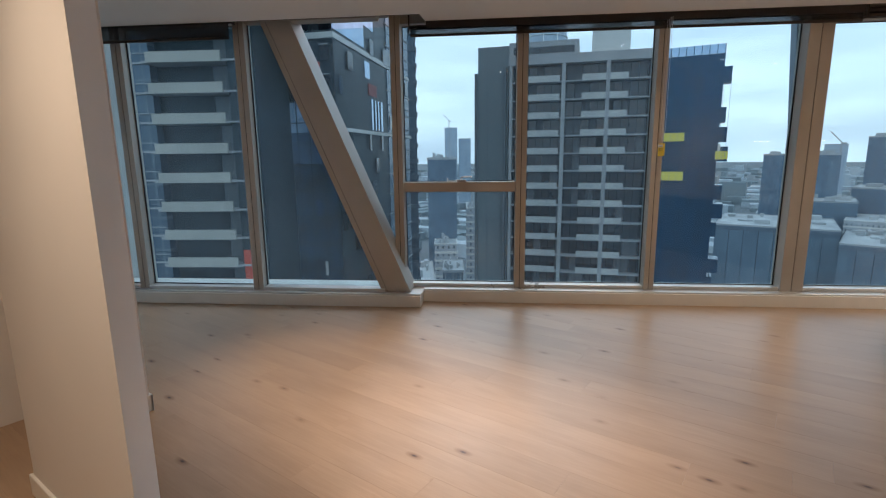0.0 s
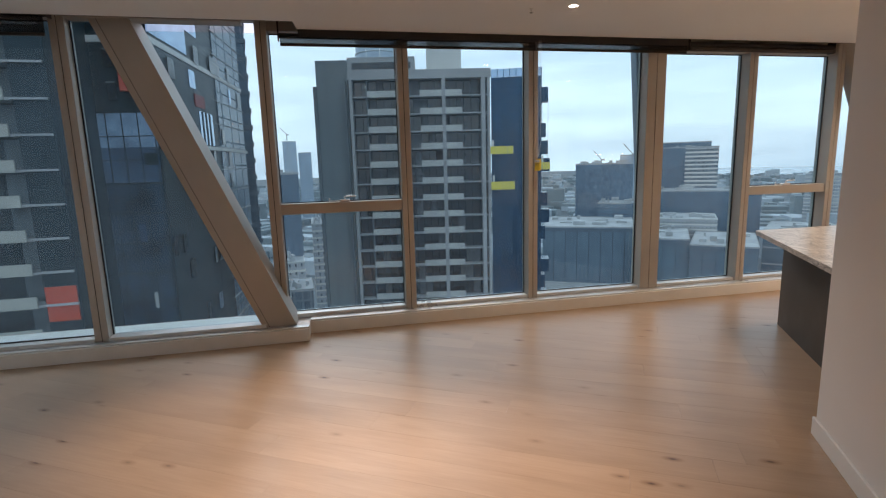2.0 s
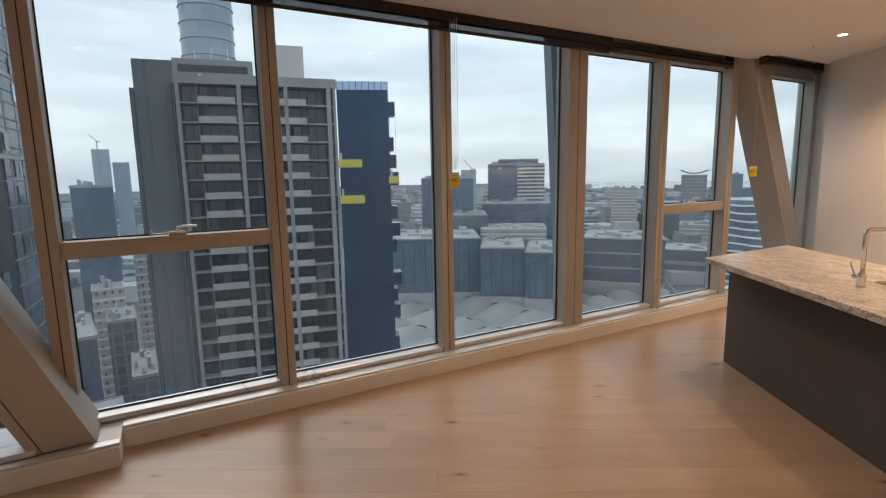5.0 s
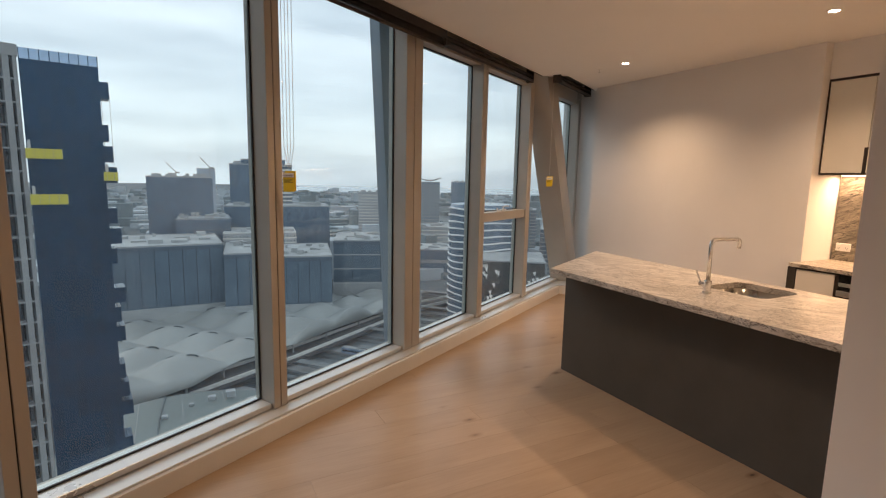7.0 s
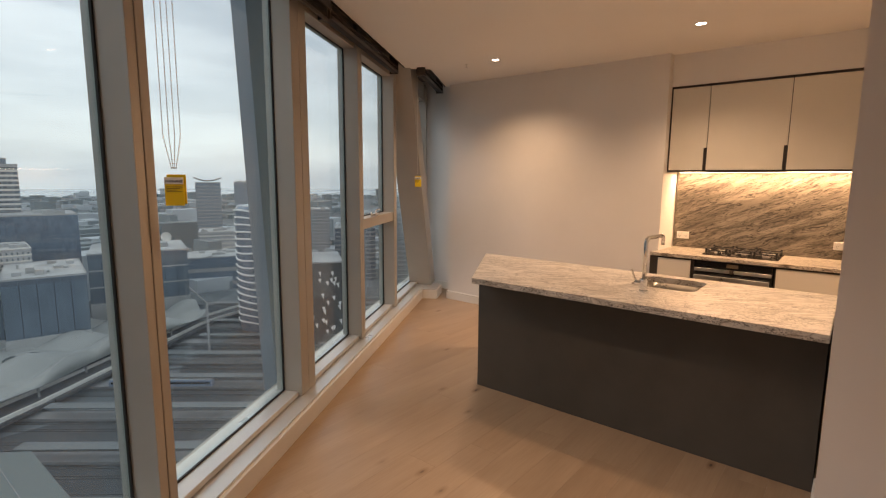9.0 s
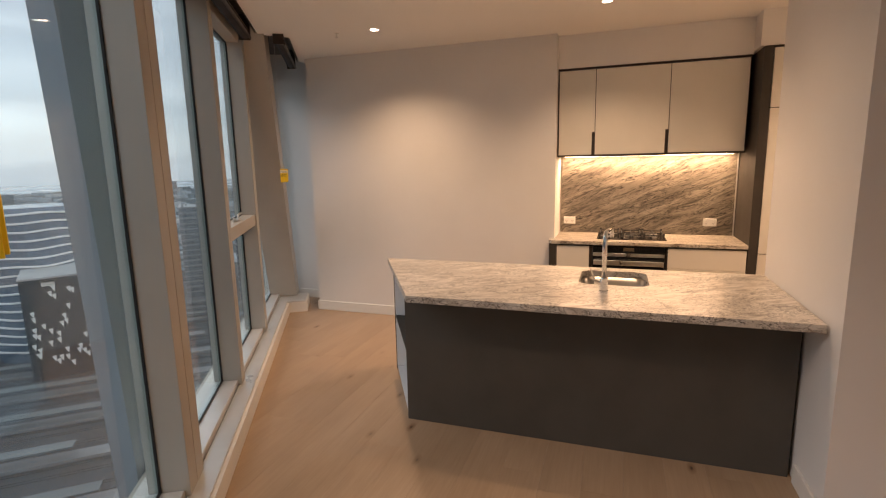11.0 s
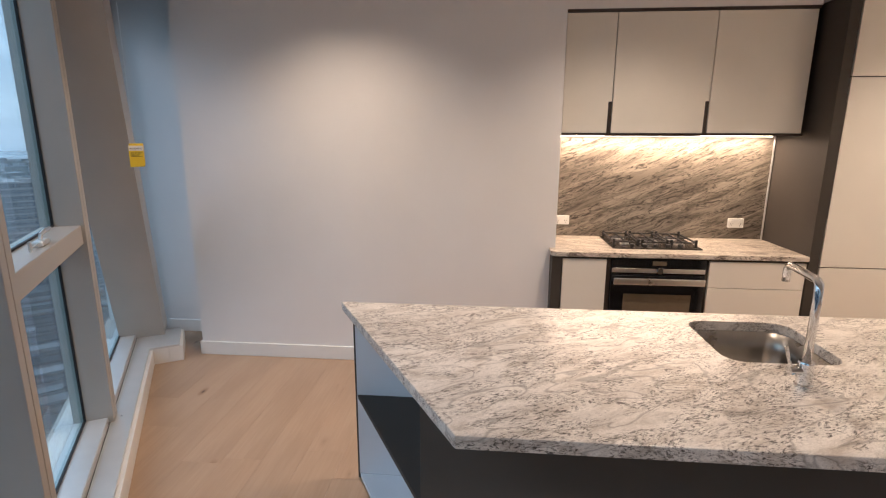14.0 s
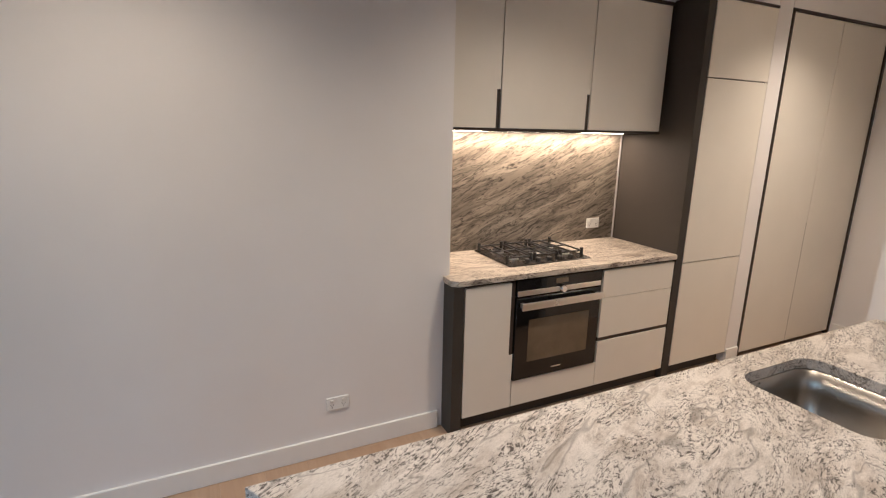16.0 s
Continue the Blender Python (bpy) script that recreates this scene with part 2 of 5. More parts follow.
def sheer_material():
    """Dark screen mesh that lets a little of the sky through its weave."""
    mt, nt, bs = nodes_of("dark_screen_mesh")
    bs.inputs["Base Color"].default_value = (0.022, 0.019, 0.02, 1)
    bs.inputs["Roughness"].default_value = 0.8
    bump(nt, bs, noise_tex(nt, coords(nt), 400.0, 2.0), 0.2)
    tr = nt.nodes.new("ShaderNodeBsdfTransparent")
    mx = nt.nodes.new("ShaderNodeMixShader")
    nt.links.new(ramp(nt, noise_tex(nt, coords(nt), 900.0, 1.0), [(0.3, (0.26,) * 3), (0.7, (0.38,) * 3)]), mx.inputs[0])
    nt.links.new(bs.outputs[0], mx.inputs[1])
    nt.links.new(tr.outputs[0], mx.inputs[2])
    nt.links.new(mx.outputs[0], nt.nodes["Material Output"].inputs[0])
    return mt


def glow_material(name, col, strength):
    mt, nt, bs = nodes_of(name)
    bs.inputs["Base Color"].default_value = (0.8, 0.8, 0.8, 1)
    bs.inputs["Emission Color"].default_value = (*col, 1)
    bs.inputs["Emission Strength"].default_value = strength
    return mt


WALL = surface("white_wall_paint", (0.80, 0.775, 0.75), 0.6, vary=0.02, scale=2.0, grain=260, relief=0.06)
CEIL = surface("white_ceiling_paint", (0.85, 0.83, 0.80), 0.75, vary=0.015, scale=1.5, grain=260, relief=0.04)
TRIM = surface("white_gloss_trim", (0.80, 0.78, 0.74), 0.38, vary=0.03, scale=5, relief=0.02)
OAK = oak_material()
METAL = surface("champagne_painted_aluminium", (0.47, 0.43, 0.38), 0.42, 0.25, vary=0.05, scale=3, relief=0.02)
SILL = surface("silver_aluminium_sill", (0.66, 0.66, 0.65), 0.35, 0.5, vary=0.06, scale=4, relief=0.02)
OUTER = surface("blue_grey_coated_steel", (0.30, 0.35, 0.40), 0.5, 0.2, vary=0.08, scale=2, relief=0.02)
GASKET = surface("black_rubber_gasket", (0.012, 0.012, 0.013), 0.6, vary=0.1)
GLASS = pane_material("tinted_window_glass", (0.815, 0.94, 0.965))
BLIND = surface("dark_blind_fabric", (0.022, 0.019, 0.02), 0.75, vary=0.15, grain=400, relief=0.2)
SHEER = sheer_material()
CREAM = surface("cream_laminate", (0.735, 0.695, 0.615), 0.4, vary=0.025, scale=3, grain=300, relief=0.03)
# Same laminate as DARK, lightened to paint in the light on the island front.
DARK_LIT = surface("charcoal_laminate_lit", (0.088, 0.077, 0.066), 0.6, vary=0.1, scale=4, grain=220, relief=0.05, spec=0.3)
DARK = surface("charcoal_laminate", (0.050, 0.043, 0.036), 0.6, vary=0.12, scale=4, grain=220, relief=0.05, spec=0.3)
EDGE = surface("dark_bronze_edge", (0.045, 0.033, 0.026), 0.4, 0.3, vary=0.1)
WHITEBOX = surface("white_carcass_board", (0.74, 0.76, 0.78), 0.45, vary=0.02)
GRANITE = granite_material("pale_granite", (0, 0, -26), (0.80, 0.745, 0.67), (0.53, 0.46, 0.385), (0.068, 0.052, 0.041), 2.9, 0.45, 0.012, 54.0, 7.5, 0.08, "y", 0.30, ((0.42, 0.375, 0.325), 2.0, 0.34))
GRANITE2 = granite_material("grey_brown_granite", (23, 0, 0), (0.42, 0.37, 0.30), (0.165, 0.142, 0.112), (0.034, 0.028, 0.022), 7.0, 0.95, 0.01, 16.0, 2.6, 0.10, "y", 0.75, ((0.095, 0.080, 0.064), 0.85, 0.55))
PLATE = surface("dark_steel_hob_plate", (0.07, 0.06, 0.052), 0.25, 0.6, vary=0.08, grain=250, relief=0.03)
CHROME = surface("polished_chrome", (0.78, 0.78, 0.78), 0.08, 1.0, vary=0.02, relief=0, rough_vary=0.02)
STEEL = surface("brushed_stainless", (0.80, 0.78, 0.75), 0.33, 1.0, vary=0.05, grain=300, relief=0.04)
BOWL = surface("satin_steel_bowl", (0.36, 0.335, 0.30), 0.30, 1.0, vary=0.1, grain=300, relief=0.05)
GRANITE3 = granite_material("brown_veined_granite", (0, 0, 8), (0.64, 0.575, 0.49), (0.27, 0.215, 0.165), (0.06, 0.045, 0.035), 4.0, 0.6, 0.0, 40.0, 5.0, 0.1, "y", 0.35)
IRON = surface("black_cast_iron", (0.018, 0.017, 0.017), 0.55, vary=0.15, grain=250, relief=0.2)
BLACKGLASS = surface("black_oven_glass", (0.008, 0.008, 0.009), 0.06, vary=0.05, relief=0, rough_vary=0.02)
OVENWIN = surface("brown_oven_window", (0.13, 0.10, 0.066), 0.07, vary=0.2, relief=0, rough_vary=0.02)
PLASTIC = surface("white_switch_plastic", (0.78, 0.77, 0.74), 0.3, vary=0.02, relief=0)
YELLOW = surface("yellow_card", (0.72, 0.50, 0.015), 0.5, vary=0.05)
PAPER = surface("white_card", (0.75, 0.73, 0.68), 0.55, vary=0.03)
INK = surface("black_print", (0.02, 0.02, 0.02), 0.6)
LENS = glow_material("lit_downlight_lens", (1.0, 0.88, 0.72), 14.0)
STRIP = glow_material("warm_led_strip", (1.0, 0.76, 0.48), 12.0)

# ---- shell ----
H = CEILING
O0 = Matrix()


def slab(name, pts, z0, z1, mat, label, m=None):
    return tagged(mesh_ob(name, prism(bmesh.new(), pts, z0, z1), mat, m), label, "wall" if "wall" in name else name.split("_")[0], "", "structure")


def fpt(s, n):
    p = FAC @ Vector((s, n, 0))
    return (p.x, p.y)


def rect(x0, x1, y0, y1):
    return [(x0, y0), (x1, y0), (x1, y1), (x0, y1)]


slab("wall_kitchen", rect(6.16, 6.80, 0.80, 3.45), 0, H + 0.3, WALL, "white painted plasterboard wall beside the kitchen")
slab("wall_recess", [(6.60, 3.45), (6.80, 3.45), (6.80, 4.45), (6.60, 4.45)], 0, H + 0.3, WALL, "white painted wall return beside the window")
slab("wall_niche_back", rect(6.642, 6.80, -0.90, 0.795), 0, H + 0.3, WALL, "white painted wall behind the kitchen bench")
slab("wall_bulkhead", rect(6.262, 6.64, -0.779, 0.80), 2.462, H + 0.02, WALL, "white painted bulkhead above the wall cabinets")
slab("wall_bulkhead_tall", rect(6.05, 6.64, -1.47, -0.78), 2.482, H + 0.02, WALL, "white painted bulkhead above the tall cabinet")
slab("wall_pantry", [(6.05, -1.615), (6.05, -1.475), (6.80, -1.475), (6.80, -1.615)], 0, H + 0.3, WALL, "white painted wall strip beside the tall cabinet")
slab("wall_over_robe", rect(6.05, 6.30, -2.86, -1.62), 2.49, H + 0.3, WALL, "white painted wall above the laundry doors")
slab("wall_corridor_end", rect(4.60, 6.80, -3.06, -2.865), 0, H + 0.3, WALL, "white painted wall beside the laundry doors")
slab("wall_robe_back", rect(6.55, 6.80, -2.86, -1.62), 0, H + 0.3, WALL, "white painted wall behind the laundry doors")
slab("wall_pier", rect(3.715, 4.30, -6.60, -0.65), 0, H + 0.3, WALL, "white painted wall at the end of the island")
slab("wall_pier_kitchen", rect(4.302, 4.90, -2.20, -0.652), 0, H + 0.3, WALL, "white painted wall at the end of the island")
slab("wall_hall", [(0.30, -3.234), (1.406, -3.234), (1.016, -3.005), (0.30, -3.005)], 0, H + 0.3, WALL, "white painted wall end beside the hall opening")
slab("wall_hall_far", rect(-3.60, -0.08, -2.70, -2.56), 0, H + 0.3, WALL, "white painted wall of the room behind the hall wall")
slab("wall_hall_end", rect(-0.75, -0.60, -6.60, -2.90), 0, H + 0.3, WALL, "white painted wall closing the hall")
dr1 = thing("door_1", O0, "white painted flush hall door, closed", "door", "", "structure")
part("leaf", B(-0.596, -0.56, -4.15, -3.33, 0.012, 2.04, bevel=0.002), TRIM, dr1)
dj = bmesh.new()
box(dj, -0.597, -0.54, -3.322, -3.27, 0.0, 2.10)
box(dj, -0.597, -0.54, -4.21, -4.158, 0.0, 2.10)
box(dj, -0.597, -0.54, -4.157, -3.323, 2.05, 2.10)
part("door_frame", dj, TRIM, dr1)
dh1 = bmesh.new()
tube(dh1, [(-0.56, -4.08, 1.0), (-0.51, -4.08, 1.0), (-0.505, -3.97, 1.0)], 0.009, 10)
part("door_handle", dh1, STEEL, dr1, "brushed steel lever handle")
slab("wall_west", rect(-3.80, -3.60, -6.80, -0.9), 0, H + 0.3, WALL, "white painted end wall")
slab("wall_south", rect(-3.60, 3.71, -6.80, -6.60), 0, H + 0.3, WALL, "white painted wall behind the hall")
slab("wall_facade_end", [fpt(7.86, 0.0), fpt(8.3, 0.0), fpt(8.3, 0.6), fpt(7.86, 0.6)], 0, H + 0.3, WALL, "white painted wall end at the facade")

cl = bmesh.new()
prism(cl, [fpt(-4.6, -0.04), (-3.8, -6.8), (6.8, -6.8), (6.8, 3.45), fpt(7.20, -0.05), fpt(6.13, -0.05), fpt(6.05, 0.20), fpt(0.07, 0.20), fpt(0.05, -0.04)], H, H + 0.12)
tagged(mesh_ob("ceiling", cl, CEIL), "white painted plasterboard ceiling with a stepped edge", "ceiling", "", "structure")
slab("ceiling_slab", [fpt(-4.6, 0.62), (-3.8, -6.8), (7.2, -6.8), fpt(8.6, 0.62)], H + 0.30, H + 0.55, CEIL, "concrete slab above the ceiling")
slab("floor_slab", [fpt(-4.6, 0.62), (-3.8, -6.8), (7.2, -6.8), fpt(8.6, 0.62)], -0.40, -0.022, CEIL, "concrete slab beneath the floor")


def skirting(name, pts_pairs):
    for (x0, x1, y0, y1) in pts_pairs:
        tagged(mesh_ob("baseboard", B(x0, x1, y0, y1, 0.0, 0.105, bevel=0.003), TRIM), "white painted timber skirting board", "baseboard", "skirting boards", "structure")


skirting("baseboard", [(6.145, 6.16, 0.86, 3.465), (6.16, 6.585, 3.45, 3.465), (6.585, 6.60, 3.45, 4.0), (3.70, 3.715, -6.6, -0.635), (3.716, 4.06, -0.65, -0.636),
                       (0.285, 1.40, -3.249, -3.234), (0.285, 0.30, -3.2335, -3.005), (-0.08, -0.065, -2.70, -2.5455), (-3.6, -0.065, -2.56, -2.545), (6.035, 6.05, -1.612, -1.478), (4.6, 6.05, -2.865, -2.85)])

# the facade: sills, mullions and panes
GL0, GL1 = 0.455, 0.475
TOP = 2.665


def mullion(parent, s0, s1, n0, n1, z0=0.132, z1=2.86):
    c = (s0 + s1) / 2
    m1 = part("mullion", box(B(s0, c - 0.003, n0, n1, z0, z1, bevel=0.002), c + 0.003, s1, n0, n1, z0, z1, bevel=0.002), METAL, parent)
    part("gasket", B(c - 0.003, c + 0.003, n0 + 0.006, n1 - 0.01, z0, z1), GASKET, m1)
    return m1


def quad_bar(s0, s1, n0, n1, z0, z1, lean0=0.0, lean1=0.0):
    """An upright bar or sheet whose sides may lean by so much from bottom to top."""
    bm = bmesh.new()
    vs = [bm.verts.new(v) for v in ((s0, n0, z0), (s1, n0, z0), (s1, n1, z0), (s0, n1, z0), (s0 + lean0, n0, z1), (s1 + lean1, n0, z1), (s1 + lean1, n1, z1), (s0 + lean0, n1, z1))]
    for f in ((0, 1, 5, 4), (1, 2, 6, 5), (2, 3, 7, 6), (3, 0, 4, 7), (0, 3, 2, 1), (4, 5, 6, 7)):
        bm.faces.new([vs[i] for i in f])
    return bm


def window_bay(i, s0, s1, mull, n0, top=TOP, bottom=0.165, transom=None, label="", dn=0.0, lean0=0.0, lean1=0.0):
    """One bay: its left mullion, bottom and head frame, pane or panes."""
    w = thing("window_%d" % i, FAC, label, "window", "facade windows", "structure")
    if mull:
        mullion(w, mull[0], mull[1], n0, 0.50 - dn)
    part("bottom_frame", B(s0 + 0.001, s1 - 0.001, 0.345 - dn, 0.50 - dn, 0.131, bottom, bevel=0.003), SILL, w)
    part("head_frame", B(s0 + 0.001, s1 - 0.001, 0.35 - dn, 0.50 - dn, top, 2.90, bevel=0.003), METAL, w)
    spans = [(bottom, top)]
    if transom:
        part("transom", B(s0 + 0.001, s1 - 0.001, 0.335, 0.50, transom[0], transom[1], bevel=0.003), METAL, w)
        spans = [(bottom, transom[0]), (transom[1], top)]
    for a, b in spans:
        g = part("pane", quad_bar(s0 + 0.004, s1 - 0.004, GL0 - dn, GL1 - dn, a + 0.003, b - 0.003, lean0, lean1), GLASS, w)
        g.visible_shadow = False
        bm = bmesh.new()
        for e, lean in ((s0 + 0.002, lean0), (s1 - 0.010, lean1)):
            if not lean:
                box(bm, e, e + 0.008, GL0 - dn - 0.012, GL0 - dn - 0.001, a + 0.002, b - 0.002)
        for e in (a + 0.001, b - 0.009):
            if not (lean0 or lean1):
                box(bm, s0 + 0.012, s1 - 0.012, GL0 - dn - 0.012, GL0 - dn - 0.001, e, e + 0.008)
        part("gasket", bm, GASKET, w)
    return w


LEAN = -1.115 / 2.68 * 2.61
bays = [(-4.6, -3.07, None, 0.1, 2.77, None, 0.26, 0, 0), (-2.96, -1.79, (-3.07, -2.96), 0.1, 2.77, None, 0.26, 0, 0), (-1.68, -0.38, (-1.79, -1.68), 0.1, 2.775, None, 0.26, 0, LEAN),
        (-0.30, -0.301, None, 0.3, 2.775, None, 0, LEAN, 0),
        (-0.20, 0.945, (-0.30, -0.20), 0.32, 2.77, (1.135, 1.235), 0, 0, 0), (1.05, 2.25, (0.945, 1.05), 0.32, 2.77, None, 0, 0, 0), (2.35, 3.565, (2.25, 2.35), 0.32, 2.77, None, 0, 0, 0),
        (3.78, 4.80, (3.565, 3.78), 0.32, TOP, None, 0, 0, 0), (4.905, 5.955, (4.80, 4.905), 0.32, TOP, (1.12, 1.215), 0, 0, 0), (6.06, 7.70, (5.955, 6.06), 0.32, TOP, None, 0, 0, 0)]
bays.append((7.80, 7.86, (7.70, 7.80), 0.32, TOP, None, 0, 0, 0))
for i, (a, b, mull, n0, top, tr, dn, l0, l1) in enumerate(bays):
    wdw = window_bay(i + 1, a, b, mull, n0, top, 0.165, tr, "tinted window with an opening upper sash and aluminium transom" if tr else "fixed full-height tinted window in champagne aluminium frame", dn, l0, l1)
    if tr:                                   # sash stay and handle on the transom
        c = (a + b) / 2 + 0.02
        hb = bmesh.new()
        box(hb, c - 0.05, c + 0.05, 0.36, 0.40, tr[1], tr[1] + 0.022, bevel=0.004)
        tube(hb, [(c, 0.38, tr[1] + 0.02), (c, 0.375, tr[1] + 0.045), (c + 0.03, 0.372, tr[1] + 0.052), (c + 0.11, 0.37, tr[1] + 0.052)], 0.008)
        part("handle", hb, STEEL, wdw, "small metal sash handle")
        kb = bmesh.new()
        tube(kb, [(c - 0.14, 0.38, tr[1]), (c - 0.14, 0.38, tr[1] + 0.04)], 0.006)
        tube(kb, [(c - 0.15, 0.38, tr[1] + 0.012), (c - 0.05, 0.38, tr[1] + 0.012)], 0.004)
        part("stay", kb, STEEL, wdw)


def sill(s0, s1, nf, label, gn=0.34):
    t = thing("window_sill", FAC, label, "sill", "window sills", "structure")
    part("upstand", B(s0, s1, nf, nf + 0.095, 0.0, 0.116, bevel=0.002), TRIM, t, "cream painted upstand board")
    part("inner_strip", B(s0, s1, nf + 0.02, gn, 0.1165, 0.131, bevel=0.002), SILL, t)
    part("groove", B(s0, s1, gn, gn + 0.005, 0.1165, 0.124), GASKET, t)
    part("base", B(s0, s1, nf + 0.096, 0.60, 0.0, 0.116), TRIM, t)
    return t


sill(-4.6, 0.0, 0.0, "low cream sill with a silver metal strip beneath the windows", 0.08)
sill(0.003, 6.985, 0.215, "low cream sill with a silver metal strip beneath the windows")
sill(6.988, 7.36, 0.02, "low cream sill return at the end of the windows")
tagged(mesh_ob("trim", B(-4.6, 7.9, 0.502, 0.62, -0.4, 0.115), METAL, FAC), "aluminium spandrel outside the windows", "trim", "", "structure")
tagged(mesh_ob("trim", B(-4.6, 7.9, 0.502, 0.62, 2.90, 3.3), METAL, FAC), "aluminium spandrel outside the windows", "trim", "", "structure")


def brace(shift, label, k=-1.115 / 2.68, n0=0.10):
    """A raking box-section brace inside the glass, with a joint line along its face."""
    t = thing("diagonal_brace", FAC @ pose(shift, 0, 0), label, "brace", "raking braces", "structure")
    zt, zb = 2.87, 0.131
    w = 0.295

    def run(s_at_zb, wd, n0, n1):
        bm = bmesh.new()
        a0, a1 = s_at_zb, s_at_zb + k * (zt - zb)
        vs = [bm.verts.new(v) for v in ((a0, n0, zb), (a0 + wd, n0, zb), (a0 + wd, n1, zb), (a0, n1, zb), (a1, n0, zt), (a1 + wd, n0, zt), (a1 + wd, n1, zt), (a1, n1, zt))]
        for f in ((0, 1, 5, 4), (1, 2, 6, 5), (2, 3, 7, 6), (3, 0, 4, 7), (0, 3, 2, 1), (4, 5, 6, 7)):
            bm.faces.new([vs[i] for i in f])
        return bm
    part("edge_strip", run(-0.41, 0.052, n0, 0.45), METAL, t)
    part("joint", run(-0.358, 0.006, n0 + 0.008, 0.44), GASKET, t)
    part("casing", run(-0.352, w - 0.058, n0, 0.45), METAL, t)
    return t


brace(0.0, "champagne aluminium clad raking brace in front of the window")
brace(7.66, "champagne aluminium clad raking brace beside the end wall", -0.47, 0.15)
ext = bmesh.new()
for za, zb_, sa, sb in ((-0.38, 3.2, 3.852, 3.582),):
    vs = [ext.verts.new(v) for v in ((sa, 0.64, za), (sa + 0.12, 0.64, za), (sa + 0.12, 0.74, za), (sa, 0.74, za), (sb, 0.64, zb_), (sb + 0.38, 0.64, zb_), (sb + 0.38, 0.74, zb_), (sb, 0.74, zb_))]
    for f in ((0, 1, 5, 4), (1, 2, 6, 5), (2, 3, 7, 6), (3, 0, 4, 7), (0, 3, 2, 1), (4, 5, 6, 7)):
        ext.faces.new([vs[i] for i in f])
tagged(mesh_ob("outer_brace", ext, OUTER, FAC), "blue-grey metal structural brace outside the window glass", "brace", "", "structure")


def roller_blind(s0, s1, n, z_tube, drop, r=0.045, label="rolled-up dark roller blind at the window head"):
    t = thing("roller_blind", FAC @ pose(s0, n, z_tube), label, "blind", "roller blinds")
    L = s1 - s0
    tb = bmesh.new()
    tube(tb, [(0.012, 0, 0), (L - 0.012, 0, 0)], r, 20)
    part("roll", tb, BLIND, t, smooth=False)
    part("fabric", B(0.02, L - 0.02, -r - 0.002, -r + 0.001, -drop, 0.0), SHEER, t, "dark see-through screen fabric")
    part("bottom_rail", B(0.02, L - 0.02, -r - 0.008, -r + 0.006, -drop - 0.025, -drop, bevel=0.004), EDGE, t)
    for e in (0.0, L - 0.012):
        part("bracket", B(e, e + 0.012, -r, r, -0.05, r + 0.10), EDGE, t)
    return t


def blind_fascia(s0, s1, n, z0, z1):
    tagged(mesh_ob("blind_fascia", B(s0, s1, n, n + 0.012, z0, z1, bevel=0.002), BLIND, FAC), "long dark blind fascia below the ceiling edge", "pelmet", "blind fascias", "structure")


roller_blind(-4.5, -1.745, 0.03, 2.80, 0.17)
roller_blind(-0.10, 3.965, 0.26, 2.712, 0.066, 0.022)
roller_blind(3.97, 5.80, 0.27, 2.70, 0.02)
roller_blind(6.0, 7.15, 0.03, 2.72, 0.03)
blind_fascia(0.075, 3.94, 0.198, 2.69, 2.754)
for a, b, n in ((-4.5, 0.05, -0.03), (4.0, 6.05, 0.21), (6.13, 7.2, -0.04)):
    tagged(mesh_ob("trim", B(a, b, n + 0.004, n + 0.012, H + 0.002, H + 0.3), EDGE, FAC), "dark blind recess lining above the ceiling edge", "trim", "", "structure")
tagged(mesh_ob("trim", B(-4.6, 7.6, n + 0.02, 0.60, 2.905, 2.92), EDGE, FAC), "dark blind recess lining", "trim", "", "structure")

# ---- kitchen ----
BX = 6.04


def face_panel(parent, name, y0, y1, z0, z1, x=BX, mat=None, label=""):
    return part(name, B(x, x + 0.018, min(y0, y1), max(y0, y1), z0, z1, bevel=0.0012), mat or CREAM, parent, label)


O = Matrix()


def l_door(parent, x, y0, y1, z0, z1, cut_w, cut_z):
    """A flush door with its lower (or upper) outer corner cut back for the pull edge: y0 > y1."""
    lo = cut_z < 0
    zc = abs(cut_z)
    pts = [(y0, z0), (y1 + cut_w, z0), (y1 + cut_w, zc), (y1, zc), (y1, z1), (y0, z1)] if not lo else [(y0, z0), (y1, z0), (y1, zc), (y1 + cut_w, zc), (y1 + cut_w, z1), (y0, z1)]
    bm = prism(bmesh.new(), pts, 0, 0.018, bevel=0.001)
    for v in bm.verts:
        v.co = Vector((x + v.co.z, v.co.x, v.co.y))
    return part("door", bm, CREAM, parent)


cab = thing("base_cabinet", pose(BX, 0.6, 0), "narrow cream base cabinet with dark edge panels", "cabinet")
cab.matrix_world = O
part("body", B(BX + 0.02, 6.60, 0.442, 0.785, 0.085, 0.866), DARK, cab)
part("end_panel", B(BX - 0.004, 6.156, 0.770, 0.834, 0.0, 0.866, bevel=0.001), DARK, cab)
d = l_door(cab, BX, 0.762, 0.444, 0.088, 0.851, 0.028, -0.42)
part("handle", B(BX + 0.004, BX + 0.016, 0.446, 0.471, 0.42, 0.851), EDGE, d, "dark recessed pull edge")

